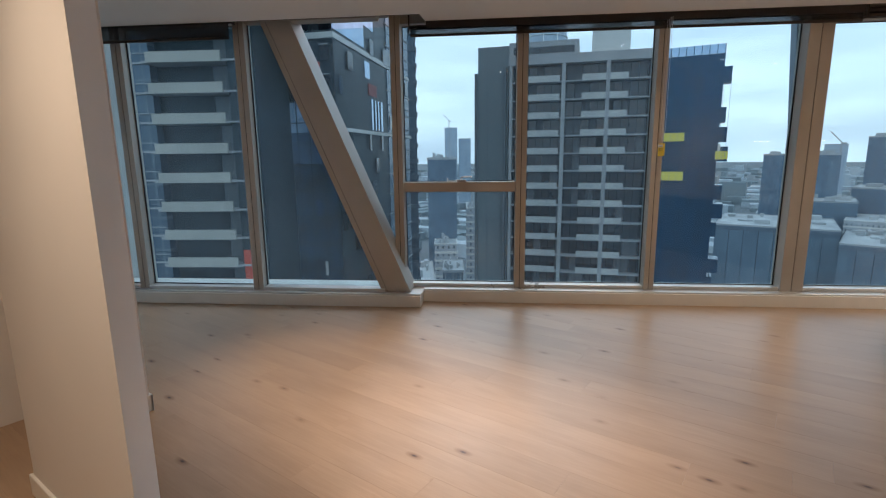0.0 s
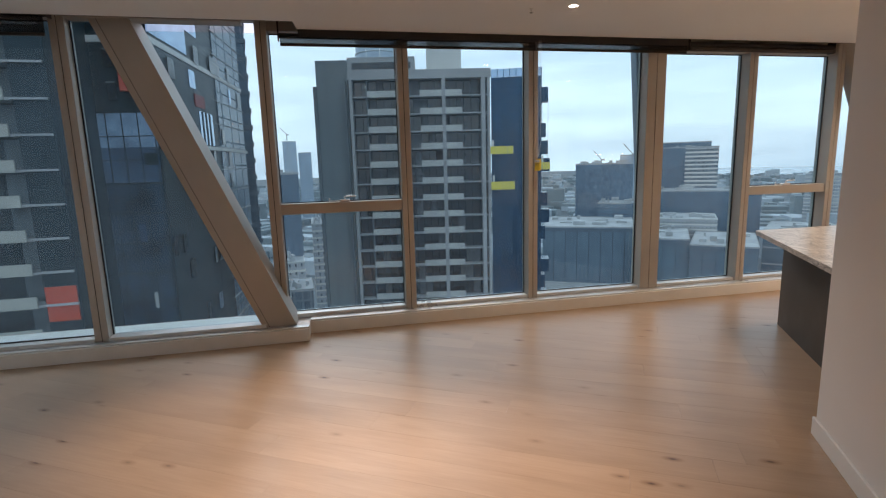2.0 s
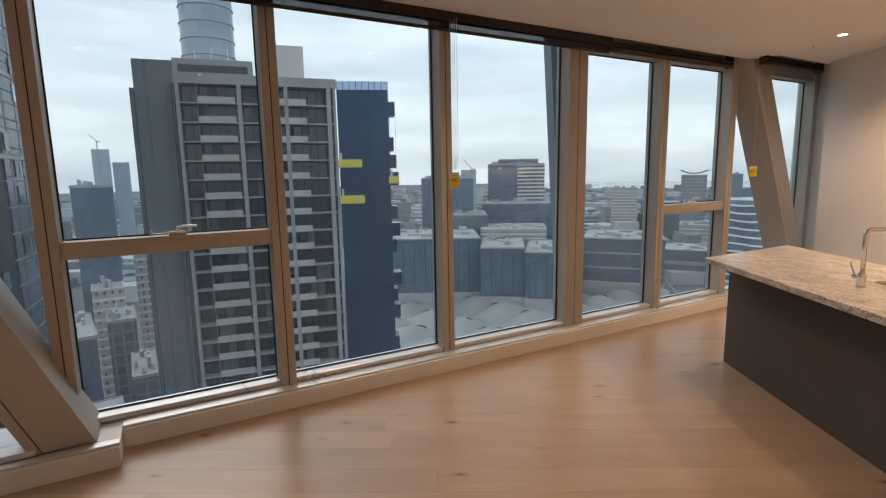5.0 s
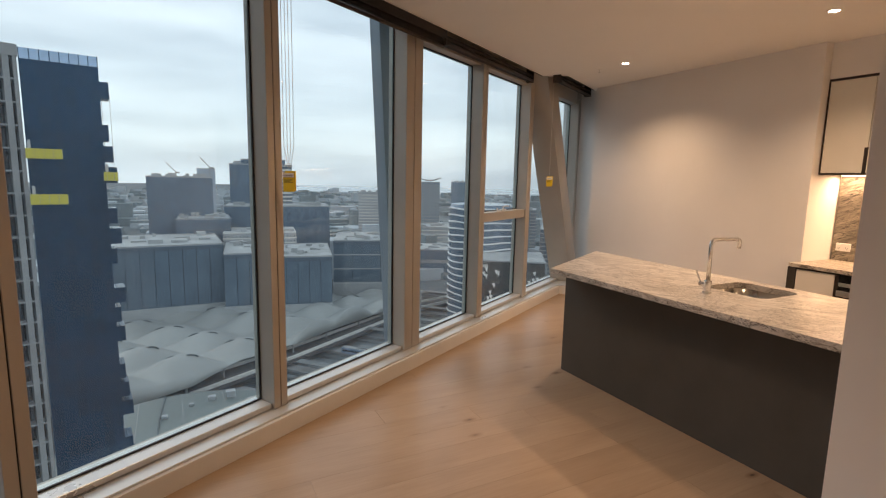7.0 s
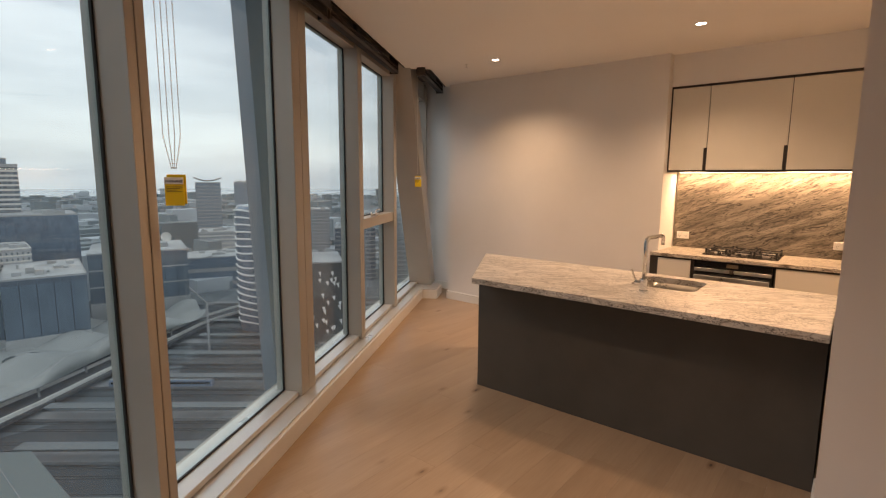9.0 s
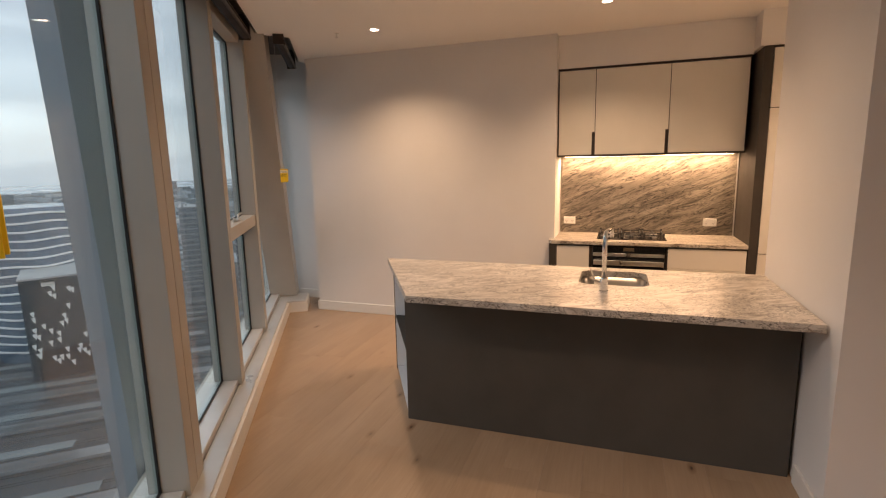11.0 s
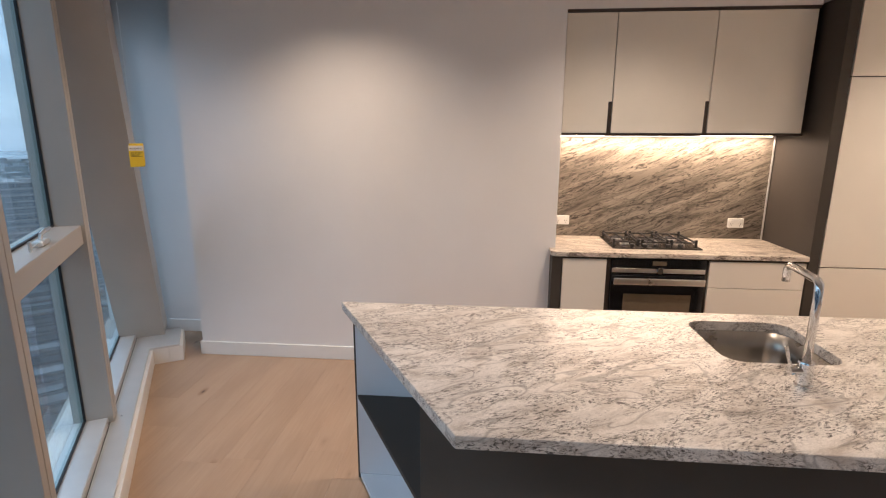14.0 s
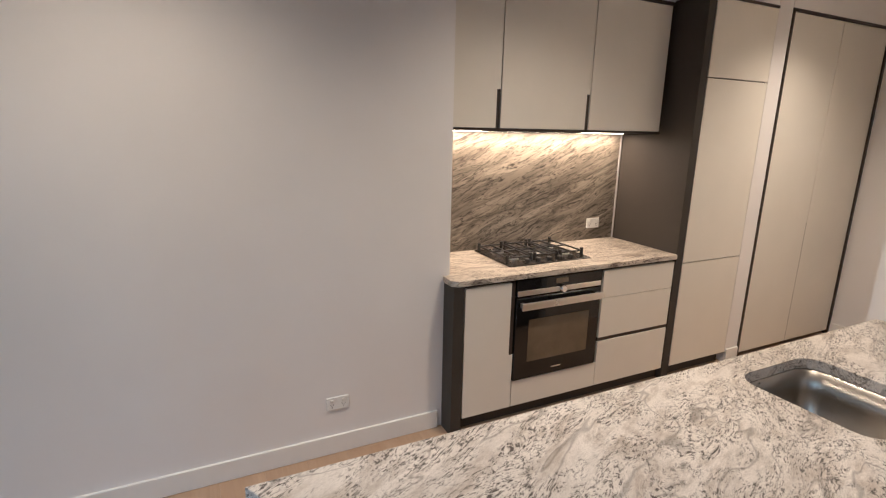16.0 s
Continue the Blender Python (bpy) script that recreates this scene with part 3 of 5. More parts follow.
oven = thing("built_in_oven", O, "black glass built-in oven with steel handle under the bench", "oven")
part("body", B(BX + 0.02, 6.58, -0.168, 0.438, 0.252, 0.858), DARK, oven)
part("control_panel", B(BX - 0.006, BX + 0.018, -0.168, 0.438, 0.765, 0.862, bevel=0.002), BLACKGLASS, oven)
kn = bmesh.new()
lathe(kn, [(0.022, 0.0), (0.022, 0.018), (0.018, 0.026)], 24)
bmesh.ops.rotate(kn, verts=kn.verts, matrix=Matrix.Rotation(radians(-90), 3, "Y"))
bmesh.ops.translate(kn, verts=kn.verts, vec=(BX - 0.009, 0.13, 0.785))
part("knob", kn, CHROME, oven, "round chrome control knob", smooth=False)
part("display", B(BX - 0.0075, BX - 0.006, 0.085, 0.175, 0.818, 0.848), OVENWIN, oven)
odoor = part("door", B(BX - 0.008, BX + 0.018, -0.168, 0.438, 0.254, 0.758, bevel=0.002), BLACKGLASS, oven)
part("trim_strip", B(BX - 0.009, BX - 0.006, -0.166, 0.436, 0.767, 0.797, bevel=0.001), STEEL, oven, "brushed steel strip below the control panel")
part("door_window", B(BX - 0.0095, BX - 0.008, -0.09, 0.35, 0.36, 0.62), OVENWIN, odoor, "brown-tinted glass oven window")
hb = bmesh.new()
box(hb, BX - 0.052, BX - 0.038, -0.158, 0.428, 0.694, 0.738, bevel=0.005, seg=2)
for yy in (-0.135, 0.405):
    box(hb, BX - 0.038, BX - 0.008, yy - 0.010, yy + 0.010, 0.704, 0.728)
part("handle", hb, STEEL, odoor, "flat brushed steel bar handle")
part("badge", B(BX - 0.0095, BX - 0.008, 0.10, 0.17, 0.292, 0.298), STEEL, odoor)
under = thing("oven_filler_drawer", O, "cream panel beneath the built-in oven", "cabinet")
face_panel(under, "drawer_front", 0.438, -0.19, 0.088, 0.248)
part("body", B(BX + 0.02, 6.58, -0.168, 0.438, 0.085, 0.250), DARK, under)
dr = thing("drawer_cabinet", O, "cream three-drawer base cabinet with dark finger gaps", "cabinet")
part("body", B(BX + 0.02, 6.60, -0.80, -0.178, 0.085, 0.866), DARK, dr)
for a, b in ((0.675, 0.851), (0.414, 0.671), (0.088, 0.388)):
    face_panel(dr, "drawer", -0.194, -0.796, a, b)
part("finger_rail", B(BX + 0.006, BX + 0.019, -0.796, -0.194, 0.390, 0.412), EDGE, dr)
kick = thing("kickboard", O, "dark recessed kickboard beneath the kitchen cabinets", "kickboard", "", "structure")
part("board", B(BX + 0.05, BX + 0.066, -1.45, 0.769, 0.0, 0.084), DARK, kick)
tall = thing("tall_cabinet", O, "tall cream cabinet with three flush doors and dark side", "cabinet")
part("body", B(BX + 0.02, 6.62, -1.462, -0.872, 0.085, 2.475), DARK, tall)
part("side_panel", B(BX - 0.002, 6.635, -0.868, -0.805, 0.0, 2.478, bevel=0.001), DARK, tall, "charcoal end panel")
for i, (a, b) in enumerate(((0.088, 0.827), (0.834, 2.006), (2.013, 2.462))):
    face_panel(tall, "door", -0.876, -1.458, a, b)
part("handle", B(BX + 0.002, BX + 0.016, -0.875, -0.869, 1.15, 1.86), EDGE, tall, "dark pull edge")
part("top_edge", B(BX - 0.001, BX + 0.018, -1.462, -0.805, 2.464, 2.480), EDGE, tall)

bt = bmesh.new()
prism(bt, [(6.028, -0.802), (6.64, -0.802), (6.64, 0.795), (6.158, 0.795), (6.158, 0.842), (6.06, 0.842), (6.028, 0.81)], 0.868, 0.90, bevel=0.003)
tagged(mesh_ob("kitchen_benchtop", bt, GRANITE3), "brown-veined pale granite benchtop with a mitred corner", "benchtop")
tagged(mesh_ob("splashback", B(6.622, 6.641, -0.795, 0.79, 0.9005, 1.672), GRANITE2), "grey-brown veined granite splashback slab", "splashback")

tagged(mesh_ob("splashback_trim", B(6.612, 6.6215, -0.800, -0.790, 0.9005, 1.660, bevel=0.001), SILL), "thin silver metal edge strip beside the splashback", "trim", "", "structure")
up = thing("wall_cabinet", O, "cream three-door wall cabinet framed in dark edging", "cabinet")
UX = 6.262
part("body", B(UX + 0.02, 6.62, -0.77, 0.792, 1.676, 2.445), DARK, up)
for a, b, cut in ((0.784, 0.463, 0.024), (0.457, -0.161, 0.024), (-0.167, -0.762, 0)):
    if cut:
        dd = l_door(up, UX, a, b, 1.680, 2.440, cut, 1.886)
        part("handle", B(UX + 0.004, UX + 0.016, b, b + cut - 0.001, 1.679, 1.884), EDGE, dd, "dark recessed pull edge")
    else:
        face_panel(up, "door", a, b, 1.680, 2.440, UX)
part("top_edge", B(UX - 0.004, UX + 0.019, -0.772, 0.795, 2.443, 2.461), EDGE, up)
part("bottom_edge", B(UX - 0.002, UX + 0.019, -0.772, 0.795, 1.664, 1.678), EDGE, up)
part("left_edge", B(UX - 0.004, UX + 0.019, 0.787, 0.796, 1.679, 2.442), EDGE, up)
hood = thing("rangehood", O, "slim dark slide-out rangehood under the wall cabinet", "rangehood")
part("body", B(6.30, 6.50, -0.15, 0.45, 1.660, 1.675, bevel=0.003), EDGE, hood)
ls = thing("led_strip", O, "glowing warm LED strip under the wall cabinet", "light")
part("profile", B(6.545, 6.575, -0.75, 0.76, 1.664, 1.674), STEEL, ls)
part("diffuser", B(6.548, 6.572, -0.74, 0.75, 1.659, 1.6635), STRIP, ls, "lit diffuser")

hob = thing("gas_cooktop", pose(6.365, 0.11, 0.9), "stainless gas cooktop with black cast-iron trivets", "cooktop")
part("plate", B(-0.20, 0.22, -0.30, 0.30, 0.0005, 0.010, bevel=0.003), PLATE, hob)
for bx, by, br in ((-0.07, -0.19, 0.030), (0.12, -0.19, 0.042), (0.12, 0.19, 0.036), (-0.07, 0.19, 0.026), (0.03, 0.0, 0.055)):
    bn = part("burner", lathe(bmesh.new(), [(br * 1.25, 0.010), (br * 1.25, 0.018), (br, 0.019), (br, 0.025)], 20, bx, by), STEEL, hob)
    part("cap", lathe(bmesh.new(), [(br * 0.9, 0.0255), (br * 0.9, 0.030), (br * 0.6, 0.033)], 20, bx, by), IRON, bn)
for y0, y1 in ((-0.29, -0.10), (-0.095, 0.095), (0.10, 0.29)):
    tv = part("trivet", B(-0.14, 0.20, (y0 + y1) / 2 - 0.005, (y0 + y1) / 2 + 0.005, 0.034, 0.044, bevel=0.002), IRON, hob)
    for yy in (y0 + 0.012, y1 - 0.012):
        part("bar", B(-0.14, 0.20, yy - 0.005, yy + 0.005, 0.034, 0.044, bevel=0.002), IRON, tv)
    for xx in (-0.135, 0.03, 0.195):
        part("bar", B(xx - 0.005, xx + 0.005, y0 + 0.007, y1 - 0.007, 0.0345, 0.0435, bevel=0.002), IRON, tv)
    for xx in (-0.135, 0.195):
        for yy in (y0 + 0.012, y1 - 0.012):
            part("foot", B(xx - 0.008, xx + 0.008, yy - 0.008, yy + 0.008, 0.0100, 0.058, bevel=0.002), IRON, tv)
for i in range(5):
    part("knob", lathe(bmesh.new(), [(0.017, 0.010), (0.017, 0.030), (0.013, 0.034)], 16, -0.172, -0.16 + 0.08 * i), IRON, hob)


def power_point(m, label):
    """A double outlet: plate, two switches, two sets of slots."""
    t = thing("power_outlet", m, label, "outlet", "power outlets")
    part("plate", B(-0.010, 0.0, -0.058, 0.058, -0.036, 0.036, bevel=0.003), PLASTIC, t)
    for sy in (-0.03, 0.03):
        part("switch", B(-0.014, -0.0095, sy - 0.009, sy + 0.009, 0.012, 0.024, bevel=0.001), PLASTIC, t)
        for k, (oy, oz, an) in enumerate(((-0.007, -0.006, 30), (0.007, -0.006, -30), (0, -0.019, 0))):
            sb = B(-0.0108, -0.0098, -0.0012, 0.0012, -0.0045, 0.0045)
            bmesh.ops.rotate(sb, verts=sb.verts, matrix=Matrix.Rotation(radians(an), 3, "X"))
            bmesh.ops.translate(sb, verts=sb.verts, vec=(0, sy + oy, oz))
            part("slot", sb, INK, t)
    return t


power_point(pose(6.16, 1.43, 0.285), "white double power outlet low on the wall")
power_point(pose(6.622, 0.70, 1.025), "white double power outlet on the granite splashback")
power_point(pose(6.622, -0.595, 1.022), "white double power outlet on the granite splashback")

robe = thing("laundry_doors", O, "pair of tall cream bifold laundry doors with dark frame", "door")
for a, b in ((-1.640, -2.232), (-2.236, -2.83)):
    part("door", B(6.055, 6.08, b, a, 0.04, 2.468, bevel=0.0015), CREAM, robe)
part("handle", B(6.056, 6.078, -2.2358, -2.2322, 0.0405, 1.02), EDGE, robe, "dark recessed pull edge")
fr = bmesh.new()
box(fr, 6.044, 6.09, -1.638, -1.617, 0.0, 2.487)
box(fr, 6.044, 6.09, -2.855, -2.833, 0.0, 2.487)
box(fr, 6.044, 6.09, -2.832, -1.639, 2.470, 2.487)
part("frame", fr, EDGE, robe, "dark bronze door frame")

# ---- island ----
isl = thing("kitchen_island", O, "charcoal kitchen island cabinet with open end shelves", "island")
part("front_panel", B(4.100, 4.118, -0.632, 1.478, 0.0, 0.858, bevel=0.001), DARK_LIT, isl)
ib = B(4.120, 4.845, -0.632, 1.430, 0.0, 0.640)
box(ib, 4.120, 4.845, -0.632, 0.0, 0.641, 0.858)
box(ib, 4.120, 4.845, 0.50, 1.430, 0.641, 0.858)
box(ib, 4.120, 4.32, 0.001, 0.499, 0.641, 0.858)
box(ib, 4.80, 4.845, 0.001, 0.499, 0.641, 0.858)
part("body", ib, DARK, isl)
part("shelf_back", B(4.120, 4.826, 1.432, 1.446, 0.03, 0.857), WHITEBOX, isl, "white board at the back of the shelves")
part("rear_panel", B(4.827, 4.845, 1.432, 1.885, 0.0, 0.858, bevel=0.001), DARK, isl)
part("rear_lining", B(4.821, 4.8265, 1.447, 1.875, 0.03, 0.857), WHITEBOX, isl)
tri = [(4.119, 1.447), (4.820, 1.447), (4.820, 1.872), (4.119, 1.480)]
part("bottom_shelf", prism(bmesh.new(), tri, 0.012, 0.030), WHITEBOX, isl)
part("shelf", prism(bmesh.new(), tri, 0.435, 0.453), DARK, isl)
SINK = (4.36, 4.76, 0.05, 0.45)


def with_hole(outer, inner, z0, z1):
    bm = bmesh.new()
    for pts in (outer, inner):
        vs = [bm.verts.new((x, y, z1)) for x, y in pts]
        for i in range(len(vs)):
            bm.edges.new((vs[i], vs[(i + 1) % len(vs)]))
    bmesh.ops.triangle_fill(bm, use_beauty=True, edges=list(bm.edges))
    ex = bmesh.ops.extrude_face_region(bm, geom=list(bm.faces))
    bmesh.ops.translate(bm, verts=[v for v in ex["geom"] if isinstance(v, bmesh.types.BMVert)], vec=(0, 0, z0 - z1))
    return bm


top = with_hole([(3.835, -0.640), (4.860, -0.640), (4.860, 1.945), (3.835, 1.352)], round_rect(*SINK, 0.07), 0.860, 0.90)
ct = mesh_ob("island_benchtop", top, GRANITE)
bv = ct.modifiers.new("worn_edge", "BEVEL")
bv.width, bv.segments, bv.limit_method, bv.angle_limit = 0.003, 2, "ANGLE", radians(50)
tagged(ct, "thick speckled pale granite island benchtop with an angled end", "benchtop")

sk = thing("kitchen_sink", O, "undermounted stainless steel single-bowl sink", "sink")
bw = bmesh.new()
rings = []
for inset, z in ((-0.012, 0.859), (0.004, 0.858), (0.010, 0.78), (0.022, 0.70), (0.05, 0.672), (0.13, 0.668)):
    pts = round_rect(SINK[0] + inset, SINK[1] - inset, SINK[2] + inset, SINK[3] - inset, max(0.03, 0.07 - inset * 0.2))
    rings.append([bw.verts.new((x, y, z)) for x, y in pts])
for a, b in zip(rings, rings[1:]):
    for i in range(len(a)):
        bw.faces.new((a[i], a[(i + 1) % len(a)], b[(i + 1) % len(a)], b[i]))
bw.faces.new(rings[-1])
bowl = part("bowl", bw, BOWL, sk, smooth=True)
so = bowl.modifiers.new("sheet", "SOLIDIFY")
so.thickness = 0.0015
part("drain", lathe(bmesh.new(), [(0.045, 0.6685), (0.045, 0.671), (0.02, 0.6695)], 24, 4.56, 0.25), CHROME, sk)

tap = thing("mixer_tap", pose(4.20, 0.30, 0.9), "tall square-necked chrome mixer tap beside the sink", "tap")
part("base", lathe(bmesh.new(), [(0.026, 0.0005), (0.026, 0.006), (0.022, 0.010), (0.022, 0.075), (0.020, 0.080)], 24), CHROME, tap, smooth=False)
nk = bmesh.new()
tube(nk, [(0, 0, 0.075), (0, 0, 0.30), (0.006, -0.002, 0.322), (0.022, -0.004, 0.332), (0.20, -0.03, 0.332), (0.216, -0.032, 0.326), (0.222, -0.033, 0.31), (0.222, -0.033, 0.272)], 0.0125, 14)
part("spout", nk, CHROME, tap, smooth=True)
lv = bmesh.new()
tube(lv, [(0.0, -0.015, 0.052), (-0.006, 0.052, 0.052)], 0.014, 14)
tube(lv, [(-0.004, 0.044, 0.056), (-0.010, 0.062, 0.10), (-0.014, 0.074, 0.132)], 0.005, 10)
part("lever", lv, CHROME, tap, "chrome side lever")

# ---- ceiling fittings ----
for i, (lx, ly) in enumerate(DOWNLIGHTS):
    dl = thing("downlight", pose(lx, ly, H), "round white recessed downlight, lit warm", "downlight", "recessed downlights")
    rg = bmesh.new()
    for r0, r1, z0, z1 in ((0.036, 0.047, -0.006, 0.0),):
        a = [[rg.verts.new((r * math.cos(2 * math.pi * k / 28), r * math.sin(2 * math.pi * k / 28), z)) for k in range(28)] for r, z in ((r0, 0.0), (r0, z0), (r1, z0 + 0.003), (r1, 0.0))]
        for p, q in zip(a, a[1:]):
            for k in range(28):
                rg.faces.new((p[k], p[(k + 1) % 28], q[(k + 1) % 28], q[k]))
    part("ring", rg, TRIM, dl)
    part("lens", lathe(bmesh.new(), [(0.035, -0.003), (0.035, -0.001)], 24), LENS, dl, "glowing frosted lens")
for px, py in ((5.37, 2.59), (1.95, 0.45)):
    sp = thing("sprinkler", pose(px, py, H), "small white ceiling sprinkler head", "sprinkler", "sprinklers")
    part("rose", lathe(bmesh.new(), [(0.018, -0.004), (0.018, 0.0)], 20), TRIM, sp)
    part("stem", lathe(bmesh.new(), [(0.006, -0.028), (0.006, -0.0045)], 12), CHROME, sp)
    part("deflector", lathe(bmesh.new(), [(0.014, -0.032), (0.014, -0.0285)], 16), CHROME, sp)


def chain_tag(s, n, z, count, label):
    """Bead chains from the blind with a yellow warning card at the bottom."""
    t = thing("blind_chain", FAC @ pose(s, n, z, 0, 0, -66), label, "blind chain", "blind chains")
    ch = bmesh.new()
    for k in range(count):
        x0 = (k - (count - 1) / 2) * 0.020
        for i in range(int((2.70 - z) / 0.016)):
            zz = 0.035 + i * 0.016
            x = x0 * min(1.0, 0.25 + i / 9.0)
            bmesh.ops.create_icosphere(ch, subdivisions=1, radius=0.0032, matrix=Matrix.Translation((x, 0.004 * (k % 2), zz)))
        tube(ch, [(x0 * 0.25, 0.002, 0.03), (x0, 0.002, 0.16), (x0, 0.002, 2.70 - z)], 0.0009, 5)
    part("bead_chain", ch, STEEL, t)
    card = part("card", B(-0.033, 0.033, -0.012, -0.006, -0.108, 0.0, bevel=0.001), YELLOW, t, "yellow warning card")
    part("card_head", B(-0.0332, 0.0332, -0.0135, -0.0125, -0.026, -0.001), PAPER, card)
    fc = bpy.data.curves.new("warning_text", "FONT")
    fc.body, fc.size, fc.align_x, fc.extrude = "WARNING", 0.0125, "CENTER", 0.0002
    fo = new("text", fc)
    fo.data.materials.append(INK)
    fo.parent = card
    fo.matrix_local = pose(0, -0.0142, -0.020, 90, 0, 0)
    ln = bmesh.new()
    for i in range(4):
        box(ln, -0.027, 0.027 - 0.008 * (i % 3), -0.0128, -0.0122, -0.038 - 0.006 * i, -0.036 - 0.006 * i)
    part("print", ln, INK, card)
    part("card_back", B(-0.026, 0.040, -0.004, 0.002, -0.102, 0.010, bevel=0.001), YELLOW, t)
    return t


chain_tag(2.302, 0.202, 1.582, 4, "steel bead blind chains with a yellow warning card")
chain_tag(6.020, 0.070, 1.600, 1, "steel bead blind chain with a yellow warning card")

# ---- city ----
GROUND = -95.0
EYE0 = Vector((1.5, -1.5, 1.57))


def at(az, d, z=GROUND):
    """The pose d metres away at a compass angle, local y pointing away."""
    a = radians(az)
    return Matrix.Translation((EYE0.x + d * math.sin(a), EYE0.y + d * math.cos(a), z)) @ pose(0, 0, 0, 0, 0, -az)


def facade_material(name, glass, frame_col, sx, sz, mortar=0.12, rough=0.2, odd=1.7, sheen=(0.55, 0.78, 1.0), spec=0.5):
    """Rows of window glass between narrow frames, at building scale."""
    mt, nt, bs = nodes_of(name)
    v = coords(nt, (1, 1, 1), (90, 0, 0))
    br = nt.nodes.new("ShaderNodeTexBrick")
    br.offset = 0.0
    br.inputs["Color1"].default_value = (*glass, 1)
    br.inputs["Color2"].default_value = (*[c * odd for c in glass], 1)
    br.inputs["Mortar"].default_value = (*frame_col, 1)
    br.inputs["Scale"].default_value = 1.0
    br.inputs["Mortar Size"].default_value = mortar
    br.inputs["Brick Width"].default_value = sx
    br.inputs["Row Height"].default_value = sz
    nt.links.new(v, br.inputs["Vector"])
    nz = noise_tex(nt, coords(nt), 0.08, 3.0)
    c = mix_col(nt, 0.5, br.outputs["Color"], ramp(nt, nz, [(0.3, (0.55, 0.55, 0.55)), (0.7, (1, 1, 1))]), "MULTIPLY")
    nt.links.new(c, bs.inputs["Base Color"])
    r = ramp(nt, br.outputs["Fac"], [(0.0, (rough,) * 3), (1.0, (0.6,) * 3)])
    nt.links.new(r, bs.inputs["Roughness"])
    bs.inputs["Specular Tint"].default_value = (*sheen, 1)
    bs.inputs["Specular IOR Level"].default_value = spec
    return mt


# F_DARK and F_SLATE carry distance haze in their colour: lighter, bluer, low contrast.
F_DARK = facade_material("hazed_dark_curtain_wall", (0.112, 0.155, 0.204), (0.138, 0.180, 0.222), 1.6, 3.3, 0.1, 0.16, 1.35)
F_CLAD = facade_material("dark_panel_cladding", (0.018, 0.026, 0.029), (0.011, 0.016, 0.018), 2.4, 3.3, 0.04, 0.4, 1.3, (0.2, 0.32, 0.4))
F_NAVY = facade_material("navy_curtain_wall", (0.004, 0.026, 0.055), (0.008, 0.038, 0.070), 1.5, 3.0, 0.06, 0.22, 1.5, (0.22, 0.55, 0.95))
F_SLATE = facade_material("hazed_slate_panels", (0.098, 0.134, 0.168), (0.120, 0.158, 0.194), 7.0, 19.0, 0.12, 0.4, 1.25)
F_BLUE = facade_material("blue_grey_curtain_wall", (0.06, 0.088, 0.118), (0.12, 0.146, 0.172), 2.0, 3.6, 0.12, 0.2, 1.4)
F_GREY = facade_material("grey_office_facade", (0.095, 0.118, 0.14), (0.20, 0.225, 0.245), 3.0, 3.6, 0.4)
# F_FAR and F_HAZE go further: haze over the farthest towers is painted in.
F_FAR = facade_material("haze_paled_curtain_wall", (0.17, 0.215, 0.26), (0.24, 0.28, 0.32), 2.0, 3.6, 0.14, 0.25, 1.2)
F_HAZE = facade_material("haze_paled_blue_glazing", (0.36, 0.43, 0.50), (0.46, 0.52, 0.58), 2.0, 3.6, 0.12, 0.25, 1.1)
F_PALE = facade_material("pale_concrete_facade", (0.09, 0.11, 0.13), (0.40, 0.41, 0.42), 2.4, 3.4, 0.9)
CONC = surface("weathered_concrete", (0.30, 0.30, 0.30), 0.8, vary=0.18, scale=0.15, grain=3, relief=0.1)
CONC_D = surface("dark_concrete", (0.085, 0.102, 0.110), 0.7, vary=0.2, scale=0.12, grain=3, relief=0.1)
WHITEC = surface("pale_painted_concrete", (0.56, 0.55, 0.52), 0.7, vary=0.1, scale=0.2, grain=4, relief=0.05)
SLATEC = surface("slate_spandrel", (0.080, 0.110, 0.145), 0.6, vary=0.15, scale=0.12, grain=3, relief=0.1)
PALEC = surface("grey_balcony_render", (0.40, 0.395, 0.375), 0.75, vary=0.14, scale=0.3, grain=4, relief=0.05)
BEIGE = surface("weathered_beige_concrete", (0.33, 0.32, 0.285), 0.8, vary=0.12, scale=0.3, grain=4, relief=0.08)
ROOFM = surface("pale_flat_roof", (0.34, 0.355, 0.36), 0.8, vary=0.25, scale=0.06, grain=1.5, relief=0.1)
STEELROOF = surface("dull_zinc_roof", (0.29, 0.305, 0.30), 0.6, 0.1, vary=0.16, scale=0.03, grain=1.0, relief=0.1)
GREENROOF = surface("grey_green_sheet_roof", (0.115, 0.14, 0.135), 0.5, 0.1, vary=0.12, scale=0.05, grain=1.2, relief=0.1)
# Reflections are put into these three base colours: brighter above, darker below.
SKYPAINT_D = surface("painted_dim_reflection", (0.075, 0.115, 0.175), 0.08, vary=0.55, scale=0.3, relief=0)
SKYPAINT_L = surface("painted_sky_reflection", (0.24, 0.33, 0.45), 0.08, vary=0.4, scale=0.4, relief=0)
GLASS_D = surface("dark_glazing_painted_reflection", (0.034, 0.056, 0.080), 0.10, vary=0.7, scale=0.25, relief=0)
BRICKRED = surface("dark_red_panel", (0.22, 0.03, 0.022), 0.5, vary=0.1)
ORANGE = surface("orange_red_cladding", (0.46, 0.055, 0.02), 0.5, vary=0.1)
SKYGLASS = surface("mirror_like_glazing", (0.24, 0.33, 0.45), 0.05, 1.0, vary=0.15, scale=0.5, relief=0)
DARKGLASS = surface("dark_balcony_glazing", (0.006, 0.010, 0.014), 0.12, vary=0.4, scale=0.4, relief=0)
CURTAIN = surface("grey_curtain_cloth", (0.085, 0.09, 0.095), 0.9, vary=0.3, scale=0.6)
